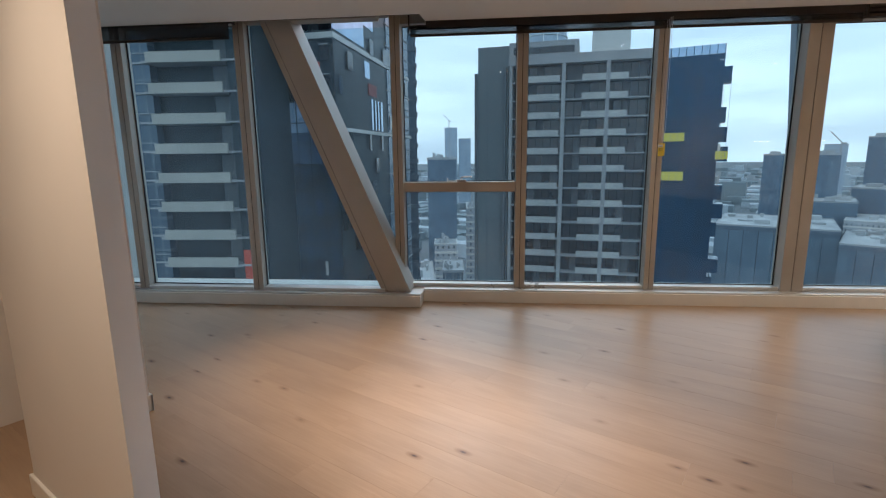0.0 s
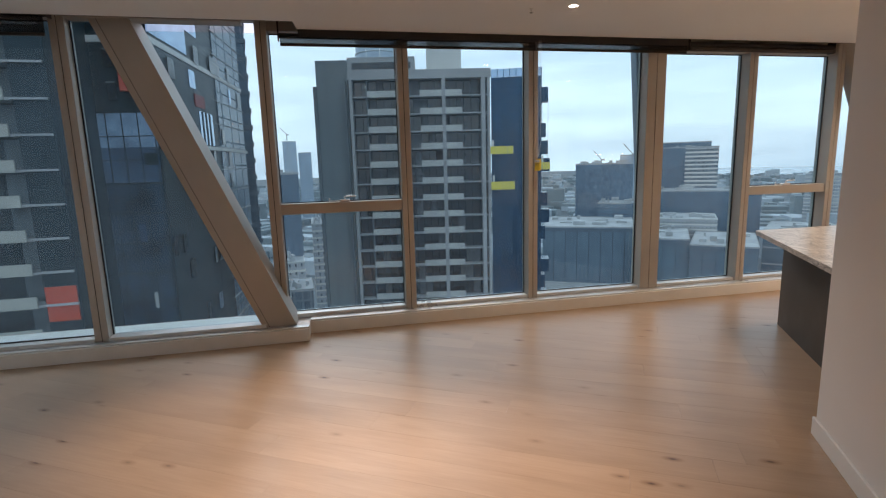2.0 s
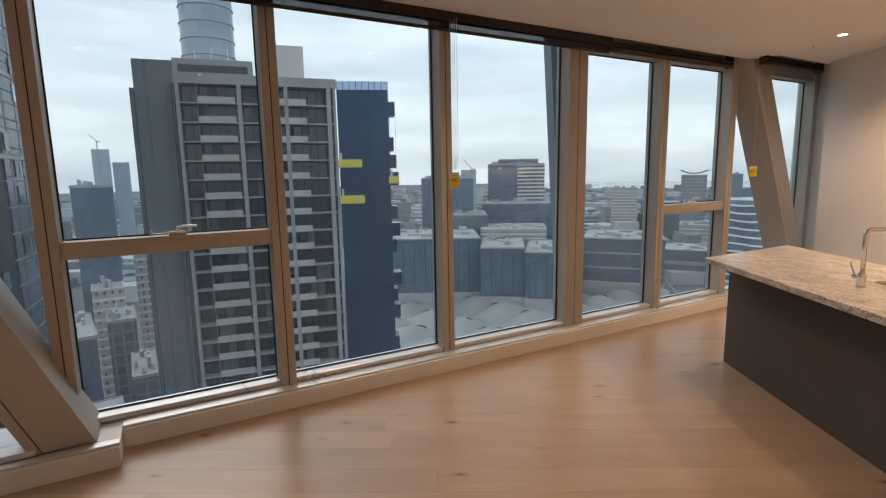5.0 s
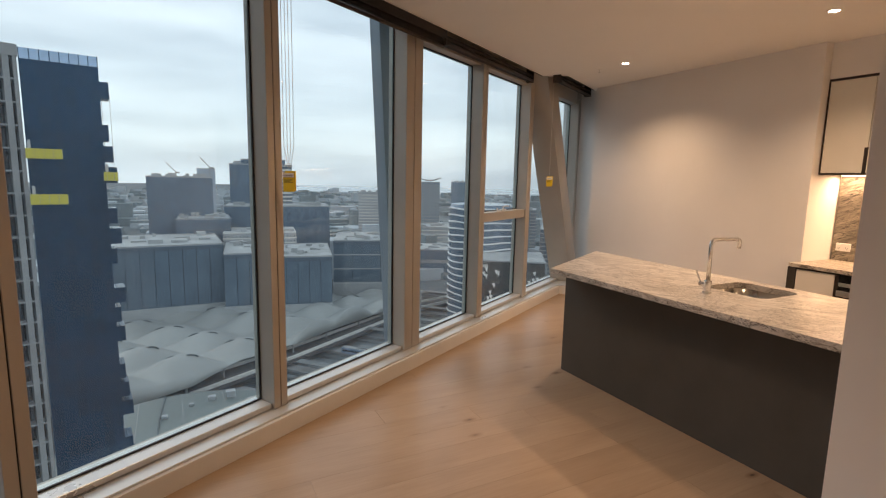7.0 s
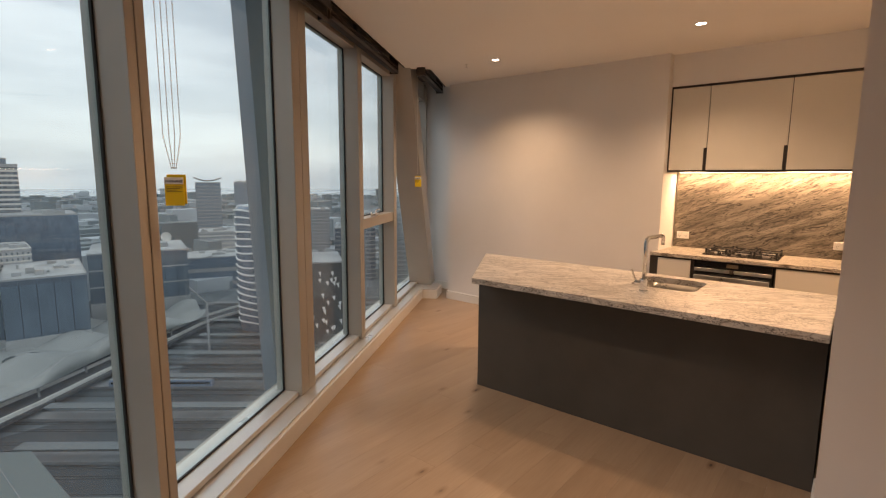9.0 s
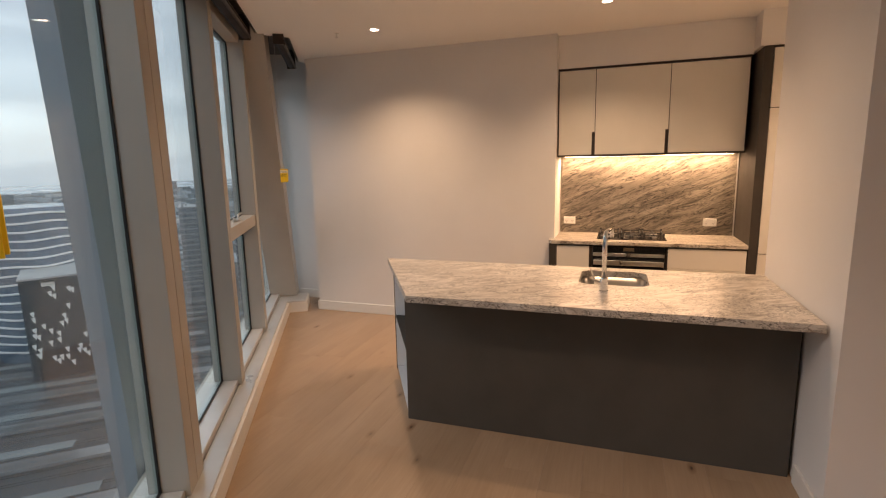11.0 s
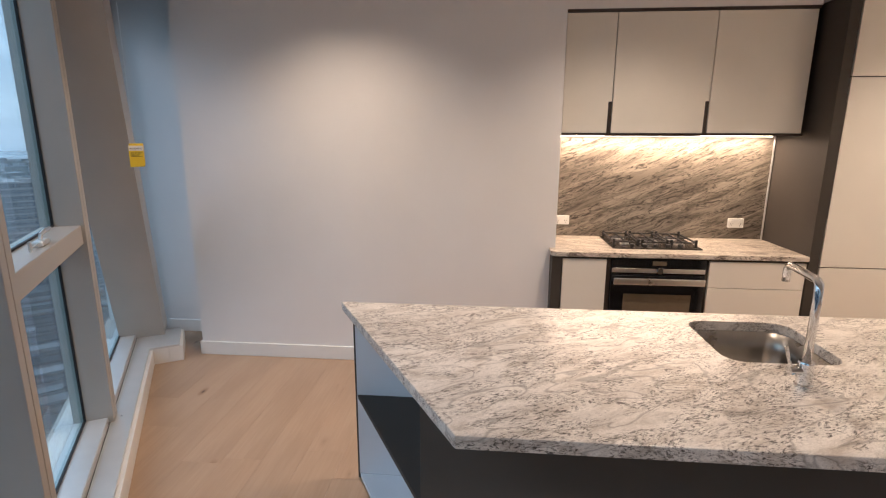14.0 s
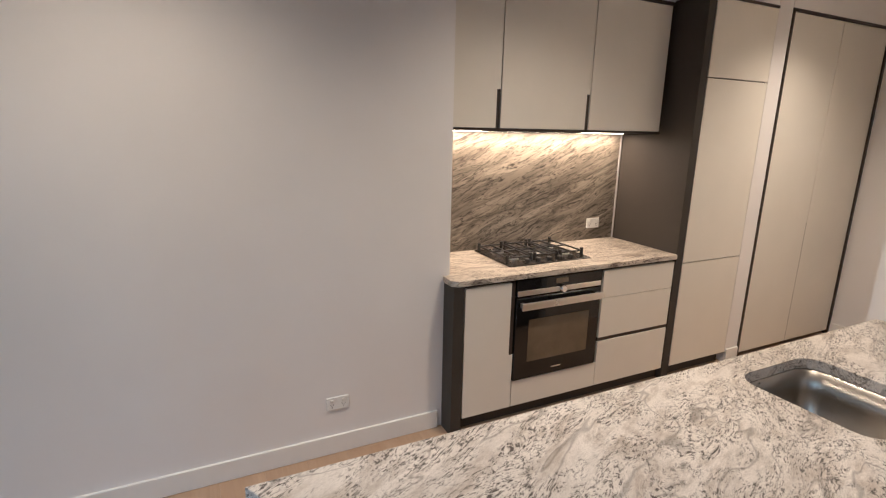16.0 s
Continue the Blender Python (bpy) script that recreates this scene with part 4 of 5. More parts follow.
BRIGHT = surface("white_glazed_panel", (0.80, 0.80, 0.79), 0.5, vary=0.05, scale=0.2, relief=0)
ENDWALL = surface("grey_green_precast", (0.125, 0.148, 0.152), 0.6, vary=0.15, scale=0.12, grain=3, relief=0.1)
GONDOLA = surface("yellow_gondola_paint", (0.70, 0.58, 0.06), 0.5, vary=0.1)


def land_material():
    mt, nt, bs = nodes_of("city_ground")
    v = coords(nt)
    a, b = noise_tex(nt, v, 0.012, 6.0, 0.6), noise_tex(nt, v, 0.12, 5.0, 0.7)
    # Ground tones are raised and blued to carry some of the haze.
    c = ramp(nt, a, [(0.3, (0.055, 0.068, 0.076)), (0.5, (0.10, 0.118, 0.13)), (0.7, (0.16, 0.178, 0.19))])
    c = mix_col(nt, 0.6, c, ramp(nt, b, [(0.3, (0.5, 0.52, 0.5)), (0.7, (1.25, 1.25, 1.25))]), "MULTIPLY")
    nt.links.new(c, bs.inputs["Base Color"])
    bs.inputs["Roughness"].default_value = 0.85
    return mt


gm = bmesh.new()
bmesh.ops.create_circle(gm, cap_ends=True, segments=96, radius=4700)
tagged(mesh_ob("ground", gm, land_material(), pose(0, 0, GROUND)), "hazy grey city ground reaching the horizon", "ground", "", "structure")
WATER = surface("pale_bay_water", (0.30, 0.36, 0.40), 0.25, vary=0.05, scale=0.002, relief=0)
wb = bmesh.new()
prism(wb, [(2900 * math.sin(radians(a)), 2900 * math.cos(radians(a))) for a in range(8, 70, 4)] + [(4650 * math.sin(radians(a)), 4650 * math.cos(radians(a))) for a in range(66, 4, -4)], GROUND + 0.2, GROUND + 0.5)
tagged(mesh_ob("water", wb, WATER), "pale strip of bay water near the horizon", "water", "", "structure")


def block(az0, az1, d, el, depth, body, label, band=None, step=3.6, roof=None, plant=True, name="office_building", turn=0.0, base_z=GROUND, bt=0.26):
    """A building whose front spans two compass angles: body, floor bands, parapet and roof plant."""
    mid, w = (az0 + az1) / 2, 2 * d * math.tan(radians((az1 - az0) / 2))
    top_z = EYE0.z + d * math.tan(radians(el)) - base_z
    t = thing(name, at(mid, d, base_z) @ pose(0, 0, 0, 0, 0, turn), label, "building")
    part("wall", B(-w / 2, w / 2, 0, depth, 0, top_z - 0.9), body, t)
    par = bmesh.new()
    prism(par, [(-w / 2 - 0.3, -0.3), (w / 2 + 0.3, -0.3), (w / 2 + 0.3, depth + 0.3), (-w / 2 - 0.3, depth + 0.3)], top_z - 0.88, top_z - 0.3)
    part("roof", par, roof or ROOFM, t)
    ed = bmesh.new()
    for x0, x1, y0, y1 in ((-w / 2 - 0.3, w / 2 + 0.3, -0.3, 0.1), (-w / 2 - 0.3, w / 2 + 0.3, depth - 0.1, depth + 0.3), (-w / 2 - 0.3, -w / 2 + 0.1, 0.12, depth - 0.12), (w / 2 - 0.1, w / 2 + 0.3, 0.12, depth - 0.12)):
        box(ed, x0, x1, y0, y1, top_z - 0.29, top_z)
    part("parapet", ed, band or CONC, t)
    if band:
        bb = bmesh.new()
        z = top_z - 0.9 - step
        while z > max(0, top_z - 75):
            box(bb, -w / 2 - 0.25, w / 2 + 0.25, -0.25, depth + 0.25, z, z + step * bt)
            z -= step
        tagged(part("floor_bands", bb, band, t), kind="stuff")
    if body is F_SLATE:
        part("coping", B(-w / 2 - 0.2, w / 2 + 0.2, -0.22, -0.005, top_z - 3.4, top_z - 0.89), SLATEC, t)
        jb = bmesh.new()
        n = max(3, int(w / 6.5))
        for i in range(1, n):
            xx = -w / 2 + w * i / n
            box(jb, xx - 0.12, xx + 0.12, -0.16, -0.004, 0, top_z - 3.42)
        tagged(part("panel_joints", jb, F_CLAD, t), kind="stuff")
        part("plinth", B(-w / 2 - 0.3, w / 2 + 0.3, -1.6, -0.17, 0, 17.5), ROOFM, t, "pale glazed base storey")
    if plant:
        rg = random.Random(int(abs(az0) * 100 + d))
        pb = bmesh.new()
        for _ in range(11):
            a, b2 = rg.uniform(-0.46, 0.34) * w, rg.uniform(0.06, 0.8) * depth
            box(pb, a, a + rg.uniform(0.03, 0.16) * w, b2, b2 + rg.uniform(0.04, 0.16) * depth, top_z - 0.29, top_z + rg.uniform(0.5, 2.6))
        part("roof_plant", pb, ROOFM, t)
    return t


def apartment_tower():
    """The near tower across the street: slab end, recessed balconies, columns, penthouse and a dark glass wing."""
    D, mid = 88.0, -20.45
    W = 2 * D * math.tan(radians(7.85))
    t = thing("apartment_tower", at(mid, D), "grey apartment tower with rows of recessed balconies", "building")
    zt = EYE0.z + D * math.tan(radians(9.4)) - GROUND
    part("wall", B(-W / 2, W / 2, 1.7, 24, 0, zt), DARKGLASS, t)
    part("roof", B(-W / 2 - 0.2, W / 2 + 0.2, -0.2, 24, zt, zt + 1.5), CONC, t)
    sb = B(-W / 2, W / 2, -0.05, 1.69, 0, 0.22)
    wid = [W * f for f in (0.0, 0.375, 0.67, 0.955)]
    slab_me = None
    bal = {}
    for k in range(1, 28):
        z = zt - 3.0 * k
        if slab_me is None:
            ob = part("floor_slab", sb, CONC, t)
            slab_me = ob.data
        else:
            ob = new("floor_slab", slab_me)
            ob.parent = t
        ob.location = (0, 0, z)
        for j, (f0, f1) in enumerate(((0.33, 0.93), (0.42, 0.97), (0.04, 0.46))):
            a, b = -W / 2 + wid[j] + f0 * (wid[j + 1] - wid[j]), -W / 2 + wid[j] + f1 * (wid[j + 1] - wid[j])
            if j not in bal:
                p = part("balcony_wall", B(a, b, -0.12, 0.05, 0.0, 1.05), PALEC, t)
                bal[j] = p.data
            else:
                p = new("balcony_wall", bal[j])
                p.parent = t
            p.location = (0, 0, z + 0.05)
    frames, curtains = None, None
    rw = random.Random(14)
    for k in range(1, 28):
        z = zt - 3.0 * k
        if frames is None:
            wf = bmesh.new()
            for i in range(19):
                xx = -W / 2 + 0.6 + (W - 1.2) * i / 18
                box(wf, xx, xx + 0.09, 1.60, 1.69, 0.23, 2.75)
            box(wf, -W / 2, W / 2, 1.60, 1.69, 2.76, 2.98)
            fo = part("window_frames", wf, F_CLAD, t)
            frames = fo.data
        else:
            fo = new("window_frames", frames)
            fo.parent = t
        fo.location = (0, 0, z)
        for _ in range(4):
            if curtains is None:
                curtains = part("curtain", B(0, 1.15, 1.63, 1.685, 0.25, 2.7), CURTAIN, t, "drawn pale curtain")
                cm, co = curtains.data, curtains
            else:
                co = new("curtain", cm)
                co.parent = t
            co.location = (-W / 2 + 0.7 + (W - 1.2) * rw.randrange(18) / 18, 0, z)
    for x, wd in ((-W / 2 + 0.2, 0.5), (-W / 2 + wid[1], 0.62), (-W / 2 + wid[2], 0.62), (-W / 2 + wid[3], 0.7), (W / 2 - 0.15, 0.45)):
        part("column", B(x - wd / 2, x + wd / 2, -0.14, 1.695, 0, zt - 0.002), CONC, t)
    part("partition", B(-W / 2 + wid[0] + 2.8, -W / 2 + wid[0] + 3.0, 0.3, 1.69, 0, zt - 0.003), CONC_D, t)
    # blind slab end and its ribs
    x0 = D * math.tan(radians(-31.9 - mid))
    part("end_wall", B(x0, -W / 2 - 0.3, 0.6, 20, 0, zt + 3.4), ENDWALL, t, "grey precast concrete end wall")
    for xx, zz in ((x0 - 0.45, zt - 1.0), (-W / 2 - 1.1, zt - 0.2)):
        part("rib", B(xx, xx + 0.5, -0.3, 0.59, 0, zz), CONC_D, t)
    part("panel_joint", B(x0 + 1.6, x0 + 1.75, 0.52, 0.595, 0, zt + 3.3), CONC_D, t)
    part("upper_storey", B(-W / 2 - 0.28, -W / 2 + 0.47 * W, 1.0, 18, zt + 1.51, zt + 3.9), CONC, t)
    part("storey_window", B(-W / 2 + 0.5, -W / 2 + 0.44 * W, 0.94, 0.99, zt + 1.9, zt + 3.0), DARKGLASS, t)
    part("penthouse", B(-W / 2 + 0.56 * W, -W / 2 + 0.81 * W, 3, 16, zt + 1.51, zt + 7.2), WHITEC, t)
    for i in range(3):
        part("antenna", tube(bmesh.new(), [(-W / 2 + 3 + 2.4 * i, 2, zt + 3.9), (-W / 2 + 3 + 2.4 * i, 2, zt + 5.4 + i * 0.4)], 0.06, 6), STEEL, t)
    n = thing("glass_tower", at(-9.5, D + 0.5), "dark navy glass tower wing with small side balconies", "building")
    w2 = 2 * D * math.tan(radians(2.95))
    part("wall", B(-w2 / 2, w2 / 2 - 0.4, 0, 20, 0, zt - 0.2), F_NAVY, n)
    part("crown", B(-w2 / 2, w2 / 2 - 0.4, -0.05, 20, zt - 0.19, zt + 1.2), SKYGLASS, n, "pale blue glass parapet")
    cr = bmesh.new()
    for i in range(9):
        xx = -w2 / 2 + (w2 - 0.5) * i / 8
        box(cr, xx, xx + 0.1, -0.12, -0.055, zt - 0.19, zt + 1.2)
    part("crown_fins", cr, F_NAVY, n)
    for k in range(1, 26):
        off = 0.35 + 0.35 * ((k * 7) % 3)
        if k % 4 != 2:
            part("side_balcony", B(w2 / 2 - 0.39, w2 / 2 + off, 0.2, 3.5, zt - 3.0 * k - 1.4, zt - 3.0 * k + 0.9), F_NAVY, n)
    for az0, az1, e0, e1 in ((-12.55, -9.95, 0.9, 1.75), (-12.5, -9.8, -3.1, -2.2), (-7.0, -5.85, -0.95, -0.15)):
        m0 = (az0 + az1) / 2
        g = thing("maintenance_platform", at(m0, D - 1.2, EYE0.z + D * math.tan(radians(e0))), "yellow suspended maintenance platform on the tower face", "platform", "maintenance platforms")
        gw, gh = 2 * D * math.tan(radians((az1 - az0) / 2)), D * (math.tan(radians(e1)) - math.tan(radians(e0)))
        part("cradle", box(B(-gw / 2, gw / 2, 0, 0.06, 0, gh), -gw / 2, gw / 2, 0.061, 0.9, 0, 0.08), GONDOLA, g)
        rb = bmesh.new()
        for i in range(5):
            xx = -gw / 2 + (gw - 0.05) * i / 4
            box(rb, xx, xx + 0.05, -0.03, -0.001, 0.02, gh)
        part("ribs", rb, CONC, g)
        part("hoist", B(-gw / 2 + 0.3, -gw / 2 + 0.65, 0.1, 0.5, 0.082, gh + 1.1), WHITEC, g)
        part("cables", tube(tube(bmesh.new(), [(-gw / 2 + 0.4, 0.6, gh), (-gw / 2 + 0.4, 0.6, 12)], 0.02, 5), [(gw / 2 - 0.4, 0.6, gh), (gw / 2 - 0.4, 0.6, 12)], 0.02, 5), IRON, g)


apartment_tower()


def balcony_building():
    D, mid = 59.0, -65.4
    t = thing("balcony_building", at(mid, D) @ pose(0, 0, 0, 0, 0, -33), "dark apartment building with long white balcony fronts", "building")
    part("wall", B(-16, 10.1, 1.6, 22, 0, 122), F_CLAD, t)
    part("side_glazing", B(-18, -1.2, 0.4, 1.59, 0, 122), F_BLUE, t)
    part("end_wall", B(7.5, 10.2, -0.6, 1.59, 0, 122), F_CLAD, t)
    part("pilaster", B(10.22, 10.4, -0.8, 1.0, 0, 122), F_CLAD, t)
    rg = random.Random(3)
    for k in range(-4, 14):
        z = EYE0.z + D * math.tan(radians(9.3)) - GROUND - 3.0 * k
        part("balcony_front", B(-0.6, 7.1, -1.2, -1.0, z - 0.42, z + 0.62), BEIGE, t)
        part("balcony_floor", B(-1.2, 7.45, -0.99, 1.58, z - 0.42, z - 0.2), CONC, t)
        part("edge_slab", B(7.11, 10.2, -1.0, -0.61, z - 0.36, z - 0.18), CONC, t)
        part("screen", B(5.2 + rg.random() * 0.5, 7.3, 0.9, 1.58, z - 0.19, z + 2.4), CONC_D, t)
        part("glass_floor", B(-18, -1.21, 0.2, 0.39, z - 0.3, z - 0.12), CONC, t)
        part("glass_rail", B(-6.4, -1.22, 0.1, 0.19, z + 0.7, z + 0.78), CONC, t)
    for x in (-10.4, -7.2, -4.0):
        part("glass_mullion", B(x, x + 0.12, 0.25, 0.395, 0, 121), CONC, t)
    part("orange_panel", B(7.6, 10.1, -0.72, -0.61, EYE0.z + D * math.tan(radians(-12.6)) - GROUND, EYE0.z + D * math.tan(radians(-9.6)) - GROUND), ORANGE, t, "orange-red panel")


balcony_building()


def pol(az, d):
    return (EYE0.x + d * math.sin(radians(az)), EYE0.y + d * math.cos(radians(az)))


def dark_corner_building():
    t = thing("dark_corner_building", Matrix.Translation((0, 0, GROUND)), "dark glass corner building with white floor lines", "building")
    foot = [pol(-57.4, 66), pol(-48.0, 60), pol(-39.7, 96), pol(-46, 125), pol(-60, 110)]
    part("wall", prism(bmesh.new(), foot, 0, 130), F_CLAD, t)
    zc = -GROUND + EYE0.z
    cx, cy = sum(p[0] for p in foot) / 5, sum(p[1] for p in foot) / 5

    def ring(z0, z1, grow, mat, name, lab=""):
        pts = [(cx + (x - cx) * grow, cy + (y - cy) * grow) for x, y in foot]
        part(name, prism(bmesh.new(), pts, z0, z1), mat, t, lab)
    ring(zc + 13.2, zc + 13.85, 1.012, WHITEC, "white_band", "white horizontal floor band")
    ring(zc + 26, zc + 26.5, 1.012, WHITEC, "white_band")
    # rows of small dark windows on the face that looks across the street
    fa, fb2 = Vector(pol(-57.4, 66)), Vector(pol(-48.0, 60))
    fn = Vector((fb2.y - fa.y, fa.x - fb2.x)).normalized()
    rw = random.Random(21)
    for f in (0.06, 0.20, 0.40, 0.62, 0.86):
        for k in range(-14, 7):
            z = zc + 3.3 * k + 0.9
            if rw.random() < 0.3 or z - zc < 7 and f > 0.3:
                continue
            p, q = fa + (fb2 - fa) * f, fa + (fb2 - fa) * (f + rw.choice((0.07, 0.09, 0.13)))
            wq = bmesh.new()
            prism(wq, [tuple(p + fn * 0.06), tuple(q + fn * 0.06), tuple(q - fn * 0.1), tuple(p - fn * 0.1)], z, z + 1.7)
            win = part("window", wq, DARKGLASS, t)
            hb2 = bmesh.new()
            prism(hb2, [tuple(p + fn * 0.3), tuple(q + fn * 0.3), tuple(q + fn * 0.065), tuple(p + fn * 0.065)], z + 1.7, z + 1.8)
            part("hood", hb2, CONC, win)
    def front_slab(f0, f1, z0, z1, out, mat, name, lab=""):
        p, q = fa + (fb2 - fa) * f0, fa + (fb2 - fa) * f1
        sbm = bmesh.new()
        prism(sbm, [tuple(p + fn * out), tuple(q + fn * out), tuple(q - fn * 0.05), tuple(p - fn * 0.05)], z0, z1)
        return part(name, sbm, mat, t, lab)
    # glazing with the sky and street reflections painted in, and its grid of bars
    front_slab(0.43, 0.985, zc - 1.2, zc + 2.6, 0.10, SKYPAINT_D, "painted_glazing", "glazing with a dim blue sky reflection painted in")
    front_slab(0.43, 0.985, zc + 2.6, zc + 6.2, 0.11, SKYPAINT_L, "painted_glazing", "glazing with a pale blue sky reflection painted in")
    front_slab(0.36, 0.985, zc - 40, zc - 1.3, 0.10, GLASS_D, "dark_glazing", "dark blue glazing with a painted city reflection")
    for i in range(5):
        f = 0.43 + 0.135 * i
        front_slab(f, f + 0.008, zc - 1.2, zc + 6.2, 0.16, F_CLAD, "glazing_bar")
        front_slab(f, f + 0.006, zc - 40, zc - 1.3, 0.13, F_CLAD, "glazing_bar")
    for k in range(4):
        front_slab(0.43, 0.985, zc - 1.2 + 2.45 * k, zc - 1.1 + 2.45 * k, 0.16, F_CLAD, "glazing_bar")
    for k in range(1, 11):
        front_slab(0.36, 0.985, zc - 1.2 - 3.3 * k, zc - 1.0 - 3.3 * k, 0.13, F_CLAD, "floor_line")
    front_slab(0.86, 0.97, zc + 0.7, zc + 2.0, 0.18, F_CLAD, "open_vent")
    front_slab(0.74, 0.80, zc - 7.5, zc - 5.6, 0.16, SKYPAINT_D, "pale_pane")
    front_slab(0.80, 0.83, zc - 15.0, zc - 13.2, 0.16, PALEC, "lit_blind")
    rg = random.Random(8)
    a, b = Vector(pol(-48.0, 60)), Vector(pol(-39.7, 96))
    nrm = Vector((b.y - a.y, a.x - b.x)).normalized()

    def face_slab(f0, f1, z0, z1, out, mat, name, lab=""):
        p, q = a + (b - a) * f0, a + (b - a) * f1
        sbm = bmesh.new()
        prism(sbm, [tuple(p + nrm * out), tuple(q + nrm * out), tuple(q - nrm * 0.05), tuple(p - nrm * 0.05)], z0, z1)
        return part(name, sbm, mat, t, lab)
    face_slab(0.60, 0.99, 2, 128, 0.12, F_BLUE, "corner_glazing", "blue-grey glazed end bays")
    for k in range(-26, 10):
        face_slab(0.58, 0.995, zc + 3.3 * k, zc + 3.3 * k + 0.16, 0.2, CONC, "floor_line")
    for f0, f1, z0, z1 in ((-0.0, 0.30, 14.2, 17.2), (0.10, 0.42, 17.2, 20.5), (0.22, 0.36, 20.5, 25.0), (0.37, 0.52, 3.4, 7.75), (0.30, 0.36, 10.4, 12.6)):
        face_slab(f0, f1, zc + z0, zc + z1, 0.10, SKYGLASS, "pale_panel", "pale reflective cladding panel")
    face_slab(0.0, 0.99, zc + 2.75, zc + 3.2, 0.5, WHITEC, "white_band", "white horizontal floor band")
    face_slab(0.34, 0.44, zc + 8.2, zc + 9.8, 0.14, BRICKRED, "red_panel", "dark red panel")
    for f in (0.40, 0.44, 0.48):
        face_slab(f, f + 0.006, zc + 3.4, zc + 7.75, 0.2, CONC_D, "glazing_bar")
    for i in range(70):
        f, z = rg.random() * 0.95, zc + 3.3 * rg.randint(-22, 8) + 0.5
        p, q = a + (b - a) * f + nrm * 0.25, a + (b - a) * min(1, f + rg.uniform(0.02, 0.06)) + nrm * 0.25
        wv = bmesh.new()
        prism(wv, [tuple(p), tuple(q), tuple(q - nrm * 0.1), tuple(p - nrm * 0.1)], z, z + 2.2)
        part("window", wv, SKYGLASS if i % 6 == 0 else DARKGLASS, t)
    ob = B(-1.2, 0.2, -0.9, 0.3, 0, 2.3)
    bmesh.ops.transform(ob, matrix=Matrix.Translation((0, 0, -GROUND)) @ at(-49.7, 61.3, EYE0.z + 8.3), verts=ob.verts)
    part("orange_reveal", ob, ORANGE, t, "orange-red window reveal")


dark_corner_building()


def round_tower(az, d, el, r, body, band, step, label, bh=0.8, wave=0.0):
    t = thing("round_tower", at(az, d), label, "building")
    h = EYE0.z + d * math.tan(radians(el)) - GROUND
    part("wall", lathe(bmesh.new(), [(r, 0), (r, h - 3), (r * 0.93, h)], 40), body, t)
    bb = bmesh.new()
    z = h - 3.2
    while z > h - 130 and z > 2:
        n0 = len(bb.verts)
        lathe(bb, [(r + 0.1, z), (r + 0.5, z + 0.1), (r + 0.5, z + bh - 0.1), (r + 0.1, z + bh)], 40)
        if wave:
            bb.verts.ensure_lookup_table()
            for v in bb.verts[n0:]:
                v.co.z += wave * math.sin(5 * math.atan2(v.co.y, v.co.x) + z * 0.11)
        z -= step
    tagged(part("floor_bands", bb, band, t), kind="stuff")
    return t


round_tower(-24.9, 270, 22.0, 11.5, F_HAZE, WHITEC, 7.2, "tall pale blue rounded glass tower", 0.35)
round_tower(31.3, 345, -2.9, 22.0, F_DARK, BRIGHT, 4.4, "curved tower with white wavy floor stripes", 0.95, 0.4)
block(-41.4, -38.8, 112, 21.0, 14, F_BLUE, "slim blue glass tower behind the corner building", SLATEC, 3.4, plant=False, name="glass_tower")
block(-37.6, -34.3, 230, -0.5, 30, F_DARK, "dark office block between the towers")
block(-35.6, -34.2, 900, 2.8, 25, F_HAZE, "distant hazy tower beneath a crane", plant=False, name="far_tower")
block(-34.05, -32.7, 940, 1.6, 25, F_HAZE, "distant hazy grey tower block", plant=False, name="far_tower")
block(-33.2, -31.6, 240, -6.2, 30, F_PALE, "pale striped office block on the street", WHITEC, 3.2)
block(-36.9, -34.3, 215, -10.3, 22, F_PALE, "white low building on the street", WHITEC, 3.6)
block(-36.0, -33.6, 190, -13.4, 20, F_GREY, "grey flat-roofed building on the street")
block(-41.0, -37.0, 160, -14.5, 30, F_DARK, "dark low building on the street below")
block(-34.4, -32.2, 150, -19.0, 22, F_GREY, "grey low building on the street")
block(-39.5, -35.2, 120, -24.5, 26, F_GREY, "grey podium building on the street")
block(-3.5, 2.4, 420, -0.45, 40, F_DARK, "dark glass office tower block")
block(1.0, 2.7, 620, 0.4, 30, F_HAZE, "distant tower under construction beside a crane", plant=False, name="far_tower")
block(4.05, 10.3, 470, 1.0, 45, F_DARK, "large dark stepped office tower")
block(7.35, 10.25, 464, 0.85, 5, F_GREY, "office tower front with pale window bands", WHITEC, 3.3, plant=False, bt=0.42)
block(5.2, 9.6, 476, 1.5, 30, F_DARK, "upper storeys of a stepped office tower", plant=False)
block(3.4, 14.2, 430, -3.4, 50, F_DARK, "dark office podium block")
block(-1.1, 4.0, 390, -4.7, 40, F_DARK, "dark low block with pale roof", SLATEC, 4)
block(3.2, 10.6, 372, -6.3, 40, F_PALE, "low white terraced building", WHITEC, 3.4)
block(-7.0, 3.1, 330, -7.3, 60, F_SLATE, "long dark blue shopping block with plant on its roof")
block(3.15, 8.2, 318, -8.4, 60, F_SLATE, "long dark blue shopping block with plant on its roof")
block(8.25, 14.4, 314, -8.9, 60, F_SLATE, "dark blue flat-roofed block with rooftop plant")
block(14.6, 23.0, 372, -7.2, 55, F_SLATE, "broad dark office building with pale terraces and a rooftop dish", ROOFM, 10.5, bt=0.09)
dh = thing("satellite_dish", at(21.2, 380, EYE0.z + 372 * math.tan(radians(-6.6))), "white rooftop satellite dish", "dish")
db = bmesh.new()
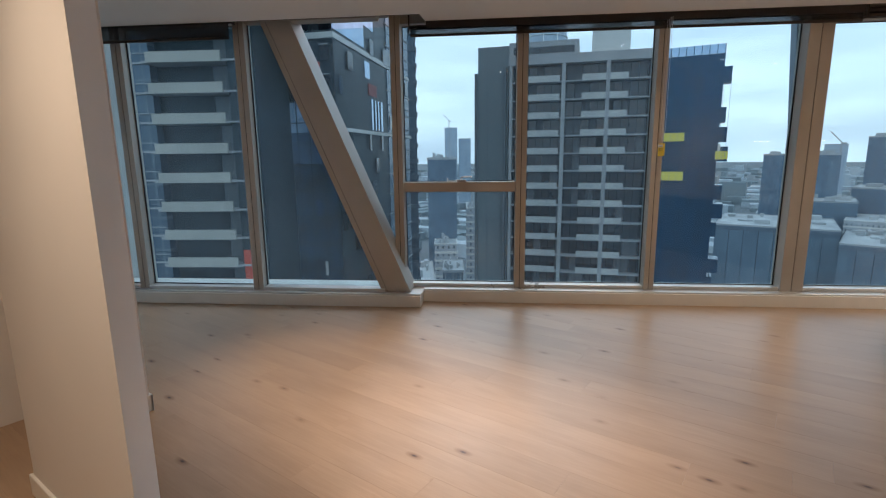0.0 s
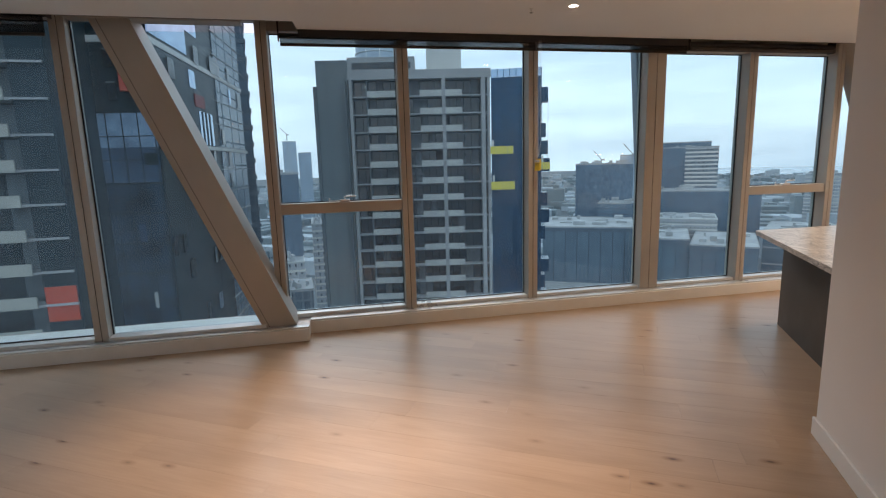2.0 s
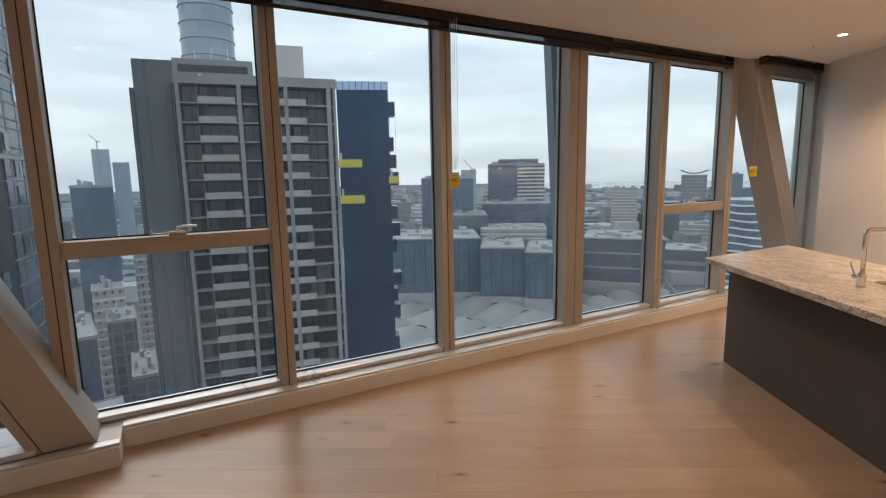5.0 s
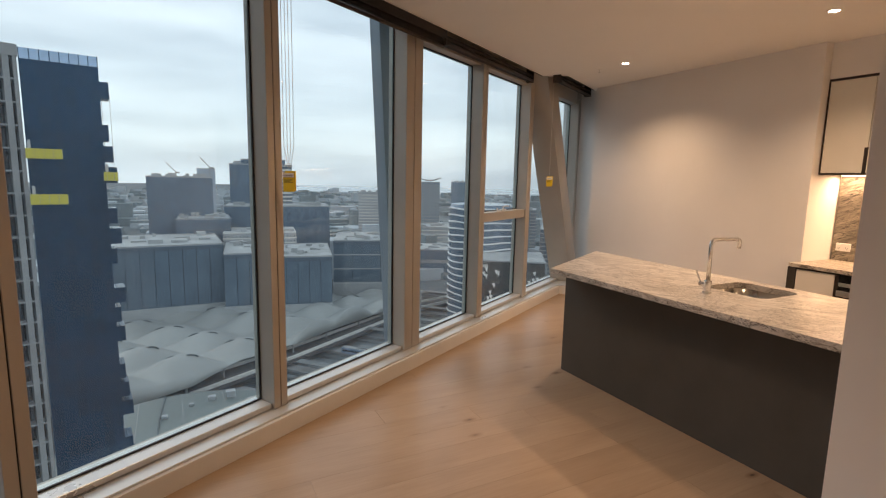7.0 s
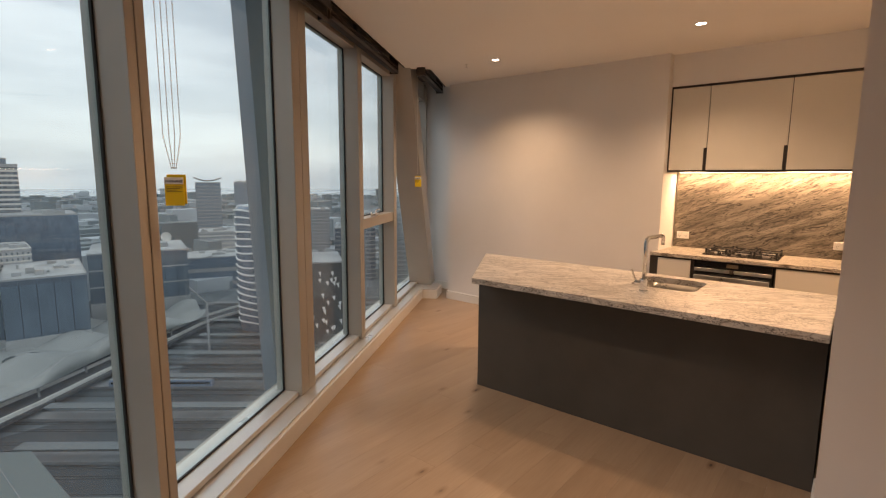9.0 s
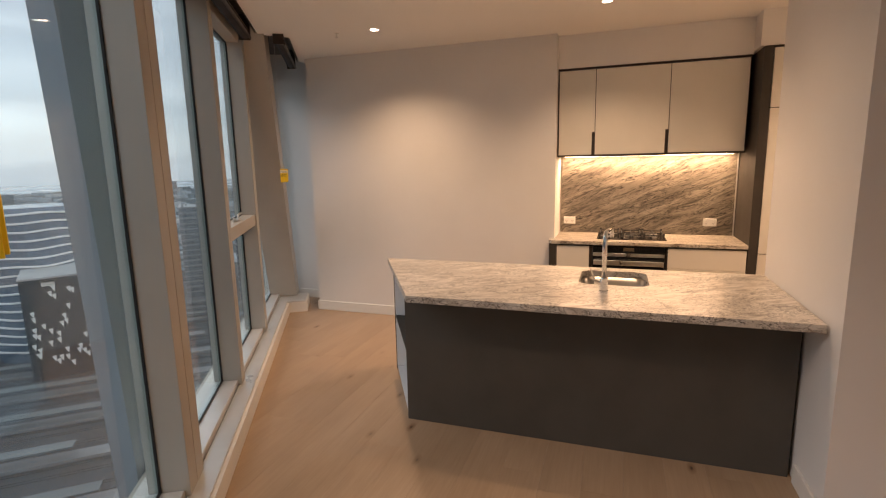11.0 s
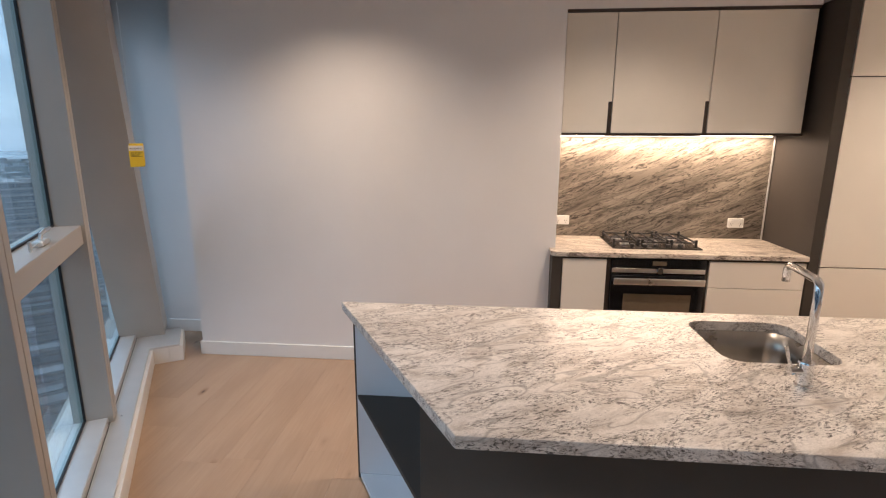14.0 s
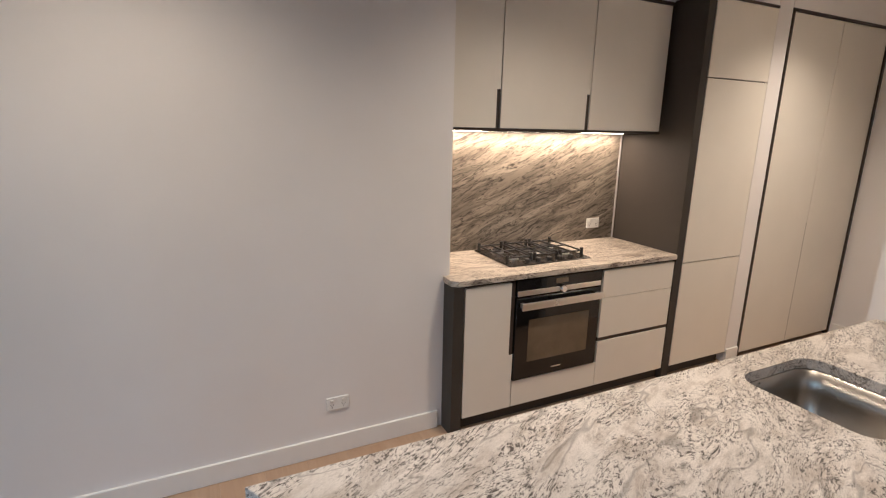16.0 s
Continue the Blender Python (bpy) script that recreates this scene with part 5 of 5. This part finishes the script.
lathe(db, [(0.3, 0.0), (1.8, 0.35), (3.2, 1.2), (3.1, 1.3), (1.7, 0.5), (0.2, 0.2)], 24)
bmesh.ops.rotate(db, verts=db.verts, matrix=Matrix.Rotation(radians(70), 3, "X"))
bmesh.ops.translate(db, verts=db.verts, vec=(0, 0, 3.2))
part("bowl", db, WHITEC, dh)
part("mast", tube(bmesh.new(), [(0, 0.8, -3), (0, 0.8, 3.2)], 0.3, 8), CONC, dh)
block(17.4, 20.0, 700, -1.8, 30, F_PALE, "distant pale apartment block tower", WHITEC, 4, name="far_tower")
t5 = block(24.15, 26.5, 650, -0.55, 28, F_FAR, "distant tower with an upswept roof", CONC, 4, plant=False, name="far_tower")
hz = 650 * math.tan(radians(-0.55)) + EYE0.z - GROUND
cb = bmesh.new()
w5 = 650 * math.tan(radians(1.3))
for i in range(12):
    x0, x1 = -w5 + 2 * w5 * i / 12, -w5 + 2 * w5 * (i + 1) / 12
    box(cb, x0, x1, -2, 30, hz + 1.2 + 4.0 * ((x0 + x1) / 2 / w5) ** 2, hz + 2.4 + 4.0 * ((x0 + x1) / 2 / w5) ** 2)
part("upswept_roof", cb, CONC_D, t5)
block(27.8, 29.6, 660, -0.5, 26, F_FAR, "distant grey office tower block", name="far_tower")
block(22.9, 28.0, 470, -8.2, 45, F_DARK, "dark boxy building with a pale roofline", CONC, 12)
block(24.2, 28.5, 560, -5.6, 40, F_PALE, "pale mid-rise office building beyond", WHITEC, 4)
block(34.5, 37.5, 620, -3.4, 40, F_GREY, "grey glazed office building in the docklands", CONC, 4)
block(38.0, 42.5, 480, -5.5, 40, F_BLUE, "blue-grey office building in the docklands", CONC, 4)
block(43.0, 47.0, 420, -3.8, 40, F_GREY, "grey glazed office building in the docklands", CONC, 4)
block(48.0, 56.0, 390, -5.0, 50, F_BLUE, "blue-grey office building in the docklands", CONC, 4)


def triangle_building():
    D, mid = 292, 34.2
    t = thing("triangle_building", at(mid, D), "dark building scattered with white triangular panels", "building")
    w = 2 * D * math.tan(radians(4.5))
    h = EYE0.z + D * math.tan(radians(-9.4)) - GROUND
    part("wall", B(-w / 2, w / 2, 0, 40, 0, h), F_CLAD, t)
    part("roof", B(-w / 2 - 0.4, w / 2 + 0.4, -0.4, 40.4, h + 0.002, h + 0.8), ROOFM, t)
    rg = random.Random(4)
    me = None
    for i in range(64):
        x, z = rg.uniform(-0.47, 0.47) * w, rg.uniform(0.12, 0.9) * h
        if me is None:
            tb = bmesh.new()
            vs = [tb.verts.new(v) for v in ((-0.9, -0.5, 1.3), (0.9, -0.5, 1.6), (0.5, -0.5, -1.5), (-0.9, -0.01, 1.3), (0.9, -0.01, 1.6), (0.5, -0.01, -1.5))]
            for f in ((0, 1, 2), (3, 5, 4), (0, 3, 4, 1), (1, 4, 5, 2), (2, 5, 3, 0)):
                tb.faces.new([vs[j] for j in f])
            p = part("triangle_panel", tb, BRIGHT, t, "white triangular panel")
            me = p.data
        else:
            p = new("triangle_panel", me)
            p.parent = t
        p.location = (x, 0, z)
    part("sign", B(-w / 2 + 8, -w / 2 + 13, -0.3, -0.01, h - 3.5, h - 1.8), WHITEC, t, "pale illegible sign")


triangle_building()


def station_roof():
    """A great undulating roof over the platforms: rows of soft domes, with a curved front edge."""
    t = thing("station_roof", Matrix(), "undulating pale metal railway station roof", "station")
    bm = bmesh.new()
    front = [(-12, 196), (-6.6, 209), (-0.3, 222), (4.4, 245), (10.3, 262), (17, 300), (24.4, 344)]
    NU, NV = 120, 60
    azs = np.linspace(-12, 24.4, NU)
    fd = np.interp(azs, [f[0] for f in front], [f[1] for f in front])
    grid = []
    for i in range(NU):
        col = []
        for j in range(NV):
            d = fd[i] + (12 + (352 - fd[i])) * j / (NV - 1) if fd[i] < 340 else fd[i] + 12 * j / (NV - 1)
            x, y = pol(azs[i], d)
            u, v = (x * 0.66 - y * 0.75) / 24.0, (x * 0.75 + y * 0.66) / 34.0
            dome = abs(math.sin(math.pi * u)) * abs(math.sin(math.pi * v))
            z = -85 + 6.2 * dome + 2.0 * math.sin(v * 2.0)
            if j == 0:
                z = -86
            col.append(bm.verts.new((x, y, z)))
        grid.append(col)
    for i in range(NU - 1):
        for j in range(NV - 1):
            bm.faces.new((grid[i][j], grid[i + 1][j], grid[i + 1][j + 1], grid[i][j + 1]))
    rf = part("roof_sheet", bm, STEELROOF, t, smooth=True)
    sd = rf.modifiers.new("sheet", "SOLIDIFY")
    sd.thickness = 0.6
    wl = bmesh.new()
    for i in range(0, NU, 12):
        x, y = pol(azs[i], fd[i] + 2)
        tube(wl, [(x, y, GROUND), (x, y, -86.2)], 0.5, 6)
    part("columns", wl, CONC, t)
    # curved vents, in pairs on the crowns of the domes
    for ku in range(-12, 2):
        for kv in range(2, 9):
            u, v = ku + 0.5, kv + 0.5
            p, q = u * 24.0, v * 34.0
            x, y = (0.66 * p + 0.75 * q) / 0.998, (-0.75 * p + 0.66 * q) / 0.998
            dd, az = math.hypot(x - EYE0.x, y - EYE0.y), math.degrees(math.atan2(x - EYE0.x, y - EYE0.y))
            if not -11 < az < 20 or not np.interp(az, [f[0] for f in front], [f[1] for f in front]) + 14 < dd < 345:
                continue
            zt = -79.2 + 2.0 * math.sin(v * 2.0)
            for off in (-3.4, 3.4):
                arcp = [(x + off + 3.3 * c, y, zt - 0.6 + 1.3 * (1 - c * c)) for c in (-1, -0.66, -0.33, 0, 0.33, 0.66, 1)]
                part("roof_vent", tube(bmesh.new(), arcp, 0.42, 6), CONC_D, t, "dark curved roof vent")
    return t


station_roof()


def ribbon(name, pts, w, z, h, mat, label, cat):
    bm = bmesh.new()
    for (x0, y0), (x1, y1) in zip(pts, pts[1:]):
        dx, dy = x1 - x0, y1 - y0
        L = math.hypot(dx, dy)
        nx, ny = -dy / L * w / 2, dx / L * w / 2
        prism(bm, [(x0 + nx, y0 + ny), (x1 + nx, y1 + ny), (x1 - nx, y1 - ny), (x0 - nx, y0 - ny)], z, z + h)
    return tagged(mesh_ob(name, bm, mat), label, cat, "", "structure")


ASPH = surface("dark_asphalt", (0.055, 0.055, 0.058), 0.85, vary=0.2, scale=0.1, grain=2)
RAIL = surface("dull_rail_steel", (0.10, 0.095, 0.09), 0.5, 0.6, vary=0.2, scale=0.2)
CANOPY = surface("weathered_canopy_sheet", (0.13, 0.145, 0.15), 0.6, 0.1, vary=0.2, scale=0.05, grain=1.0)
BALLAST = surface("dark_rail_ballast", (0.036, 0.042, 0.047), 0.9, vary=0.3, scale=0.06, grain=1.5)
PLAT = surface("pale_platform_concrete", (0.20, 0.205, 0.21), 0.8, vary=0.15, scale=0.1, grain=2)
ribbon("road", [pol(-8, 214), pol(-0.3, 232), pol(10, 262), pol(24, 352), pol(34, 420)], 16, GROUND + 3, 1.5, ASPH, "elevated road beside the railway station", "road")
for off in (8.3, -8.3):
    ribbon("trim", [pol(-8, 214 - off), pol(-0.3, 232 - off), pol(10, 262 - off), pol(24, 352 - off), pol(34, 420 - off)], 0.7, GROUND + 4.5, 1.6, WHITEC, "white parapet along the elevated road", "parapet")
yard = [pol(a, 110) for a in range(-20, 75, 5)] + [pol(a, 400 if a > 20 else 240) for a in range(70, -25, -5)]
tagged(mesh_ob("rail_yard", prism(bmesh.new(), yard, GROUND + 0.05, GROUND + 0.4), BALLAST), "brown-grey railway yard beside the station", "rail yard", "", "structure")
U, V = Vector((0.66, -0.751)), Vector((0.751, 0.66))
for i in range(-4, 13):
    c = Vector((62.7, 224.4)) + V * (15.5 * i)
    L0, L1 = -46 + (i * 37 % 29), 100 + (i * 53 % 60)
    a, b = c + U * L0, c + U * L1
    if i % 2 == 0:
        ribbon("platform", [tuple(a), tuple(b)], 6.5, GROUND + 0.4, 1.1, PLAT, "long pale railway platform", "platform")
        ribbon("platform_canopy", [tuple(a + U * 22), tuple(b - U * 30)], 5.0, GROUND + 5.2, 0.4, CANOPY, "long grey platform canopy", "canopy")
    rl = bmesh.new()
    for k in (-5.6, -4.1, 4.1, 5.6):
        p, q = c + V * k - U * 120, c + V * k + U * 190
        nv = V * 0.11
        prism(rl, [tuple(p + nv), tuple(q + nv), tuple(q - nv), tuple(p - nv)], GROUND + 0.4, GROUND + 0.62)
    tagged(mesh_ob("rails", rl, RAIL), "steel railway tracks", "rails", "railway tracks", "structure")


def train(p, n, label):
    ang = math.degrees(math.atan2(U.y, U.x))
    t = thing("train", Matrix.Translation((p.x, p.y, GROUND + 0.62)) @ pose(0, 0, 0, 0, 0, ang), label, "train", "trains")
    blue = surface("grey_blue_train_livery", (0.16, 0.22, 0.31), 0.4)
    for i in range(n):
        c = part("carriage", B(i * 23.6, i * 23.6 + 23, -1.5, 1.5, 0.6, 3.9, bevel=0.25), blue, t)
        part("windows", B(i * 23.6 + 1, i * 23.6 + 22, -1.53, 1.53, 2.0, 2.9), DARKGLASS, c)
        part("roof", B(i * 23.6 + 0.4, i * 23.6 + 22.6, -1.3, 1.3, 3.91, 4.2), ROOFM, c)


train(Vector(pol(15.5, 268)), 2, "grey-blue suburban train on the tracks")
fg = thing("foreground_roof", at(-1.5, 150, -81.5), "large grey-green metal roof below the window", "roof")
rb = bmesh.new()
for i in range(24):
    x0, x1 = -34 + 2.9 * i, -34 + 2.9 * (i + 1)
    z0, z1 = 5 - 0.0055 * x0 * x0, 5 - 0.0055 * x1 * x1
    vs = [rb.verts.new(v) for v in ((x0, -30, z0 - 17), (x1, -30, z1 - 17), (x1, 42, z1 - 17), (x0, 42, z0 - 17), (x0, -30, z0), (x1, -30, z1), (x1, 42, z1), (x0, 42, z0))]
    for f in ((0, 1, 5, 4), (1, 2, 6, 5), (2, 3, 7, 6), (3, 0, 4, 7), (0, 3, 2, 1), (4, 5, 6, 7)):
        rb.faces.new([vs[j] for j in f])
part("roof_sheet", rb, GREENROOF, fg)
for x, y, w in ((8, 33, 2.6), (14, 35, 3.2), (-6, 24, 1.8), (20, 26, 2.2), (2, 30, 1.6)):
    part("roof_unit", B(x, x + w, y, y + w * 0.8, 3.0, 5.9, bevel=0.15), ROOFM, fg)
for k in range(5):
    xs = -26 + 13.0 * k
    part("seam", B(xs, xs + 0.16, -30, 42, 5.02 - 0.0055 * xs * xs - 0.1, 5.12 - 0.0055 * xs * xs), CONC, fg)
part("rib", tube(bmesh.new(), [(-7 + 0.010 * (k - 6) ** 2 * 6, -30 + 6 * k, 5.2) for k in range(13)], 0.22, 6), CONC_D, fg)


def tower_crane(az, d, el_top, label):
    z1 = EYE0.z + d * math.tan(radians(el_top)) - GROUND
    t = thing("tower_crane", at(az, d), label, "crane", "tower cranes")
    part("mast", B(-0.6, 0.6, -0.6, 0.6, 0, z1 - 10), CONC, t)
    part("jib", tube(bmesh.new(), [(0.8, 0, z1 - 11), (-9, 0, z1)], 0.45, 6), CONC, t)
    part("counter_jib", B(-0.2, 4, -0.5, 0.5, z1 - 11.5, z1 - 10.2), CONC, t)


tower_crane(-35.1, 880, 4.2, "slender tower crane above a distant building")
tower_crane(2.2, 600, 1.5, "slender tower crane above a distant building")
tower_crane(-0.9, 640, 0.9, "slender tower crane above a distant building")
tower_crane(24.5, 300, -11.0, "slender mast beside the railway yard")

# far suburbs, with the haze of the horizon put into their pale bluish colours
SUBURB = surface("haze_paled_roofs", (0.36, 0.40, 0.43), 0.8, vary=0.2, scale=0.01, grain=1)
SUBURB_D = surface("haze_greyed_roofs_and_trees", (0.17, 0.205, 0.22), 0.9, vary=0.2, scale=0.01, grain=1)
far = {0: bmesh.new(), 1: bmesh.new()}
rg = random.Random(11)
for i in range(2600):
    az, d = rg.uniform(-75, 75), 480 + 2500 * rg.random() ** 1.3
    if 22 < az < 60 and d > 2850:
        continue
    x, y = pol(az, d)
    w, l, h = rg.uniform(6, 24), rg.uniform(6, 24), rg.uniform(5, 14) if rg.random() < 0.93 else rg.uniform(16, 42)
    box(far[i % 2], x - w, x + w, y - l, y + l, GROUND, GROUND + h)
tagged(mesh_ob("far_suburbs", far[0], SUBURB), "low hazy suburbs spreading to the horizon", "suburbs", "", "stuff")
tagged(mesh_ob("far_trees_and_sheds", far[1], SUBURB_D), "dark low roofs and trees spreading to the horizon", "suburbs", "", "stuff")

# ---- floorboards ----
fl = thing("floor", Matrix(), "pale oak engineered floorboards with knots", "floor", "", "structure")
PW = 0.205


def clip(poly, nx, ny, c):
    out = []
    for i in range(len(poly)):
        p, q = poly[i], poly[(i + 1) % len(poly)]
        dp, dq = nx * p[0] + ny * p[1] - c, nx * q[0] + ny * q[1] - c
        if dp <= 0:
            out.append(p)
        if dp * dq < 0:
            k = dp / (dp - dq)
            out.append((p[0] + k * (q[0] - p[0]), p[1] + k * (q[1] - p[1])))
    return out


rng = random.Random(5)
ca, sa = math.cos(radians(ANG)), math.sin(radians(ANG))
row = 0
y = -6.6
while y < 4.1:
    x = -3.8 - rng.random() * 1.9
    while x < 6.75:
        L = rng.choice((1.5, 1.9, 2.2, 2.2))
        poly = [(x + 0.0002, y + 0.0002), (x + L - 0.0002, y + 0.0002), (x + L - 0.0002, y + PW - 0.0002), (x + 0.0002, y + PW - 0.0002)]
        poly = clip(poly, -sa, ca, 0.30)
        poly = clip(poly, 1, 0, 6.70)
        poly = clip(poly, -1, 0, 3.60)
        if len(poly) >= 3:
            ox, oy = x + L / 2, y + PW / 2
            bm = bmesh.new()
            lo = [bm.verts.new((a - ox, b - oy, -0.020)) for a, b in poly]
            mid = [bm.verts.new((a - ox, b - oy, -0.0005)) for a, b in poly]
            hi = [bm.verts.new((a - ox - (0.0004 if a > ox else -0.0004), b - oy - (0.0004 if b > oy else -0.0004), 0.0)) for a, b in poly]
            n = len(poly)
            bm.faces.new(hi)
            for p, q in ((lo, mid), (mid, hi)):
                for i in range(n):
                    bm.faces.new((p[i], p[(i + 1) % n], q[(i + 1) % n], q[i]))
            pl = part("floorboard", bm, OAK, fl)
            pl.location = (ox, oy, 0)
        x += L
    y += PW
    row += 1
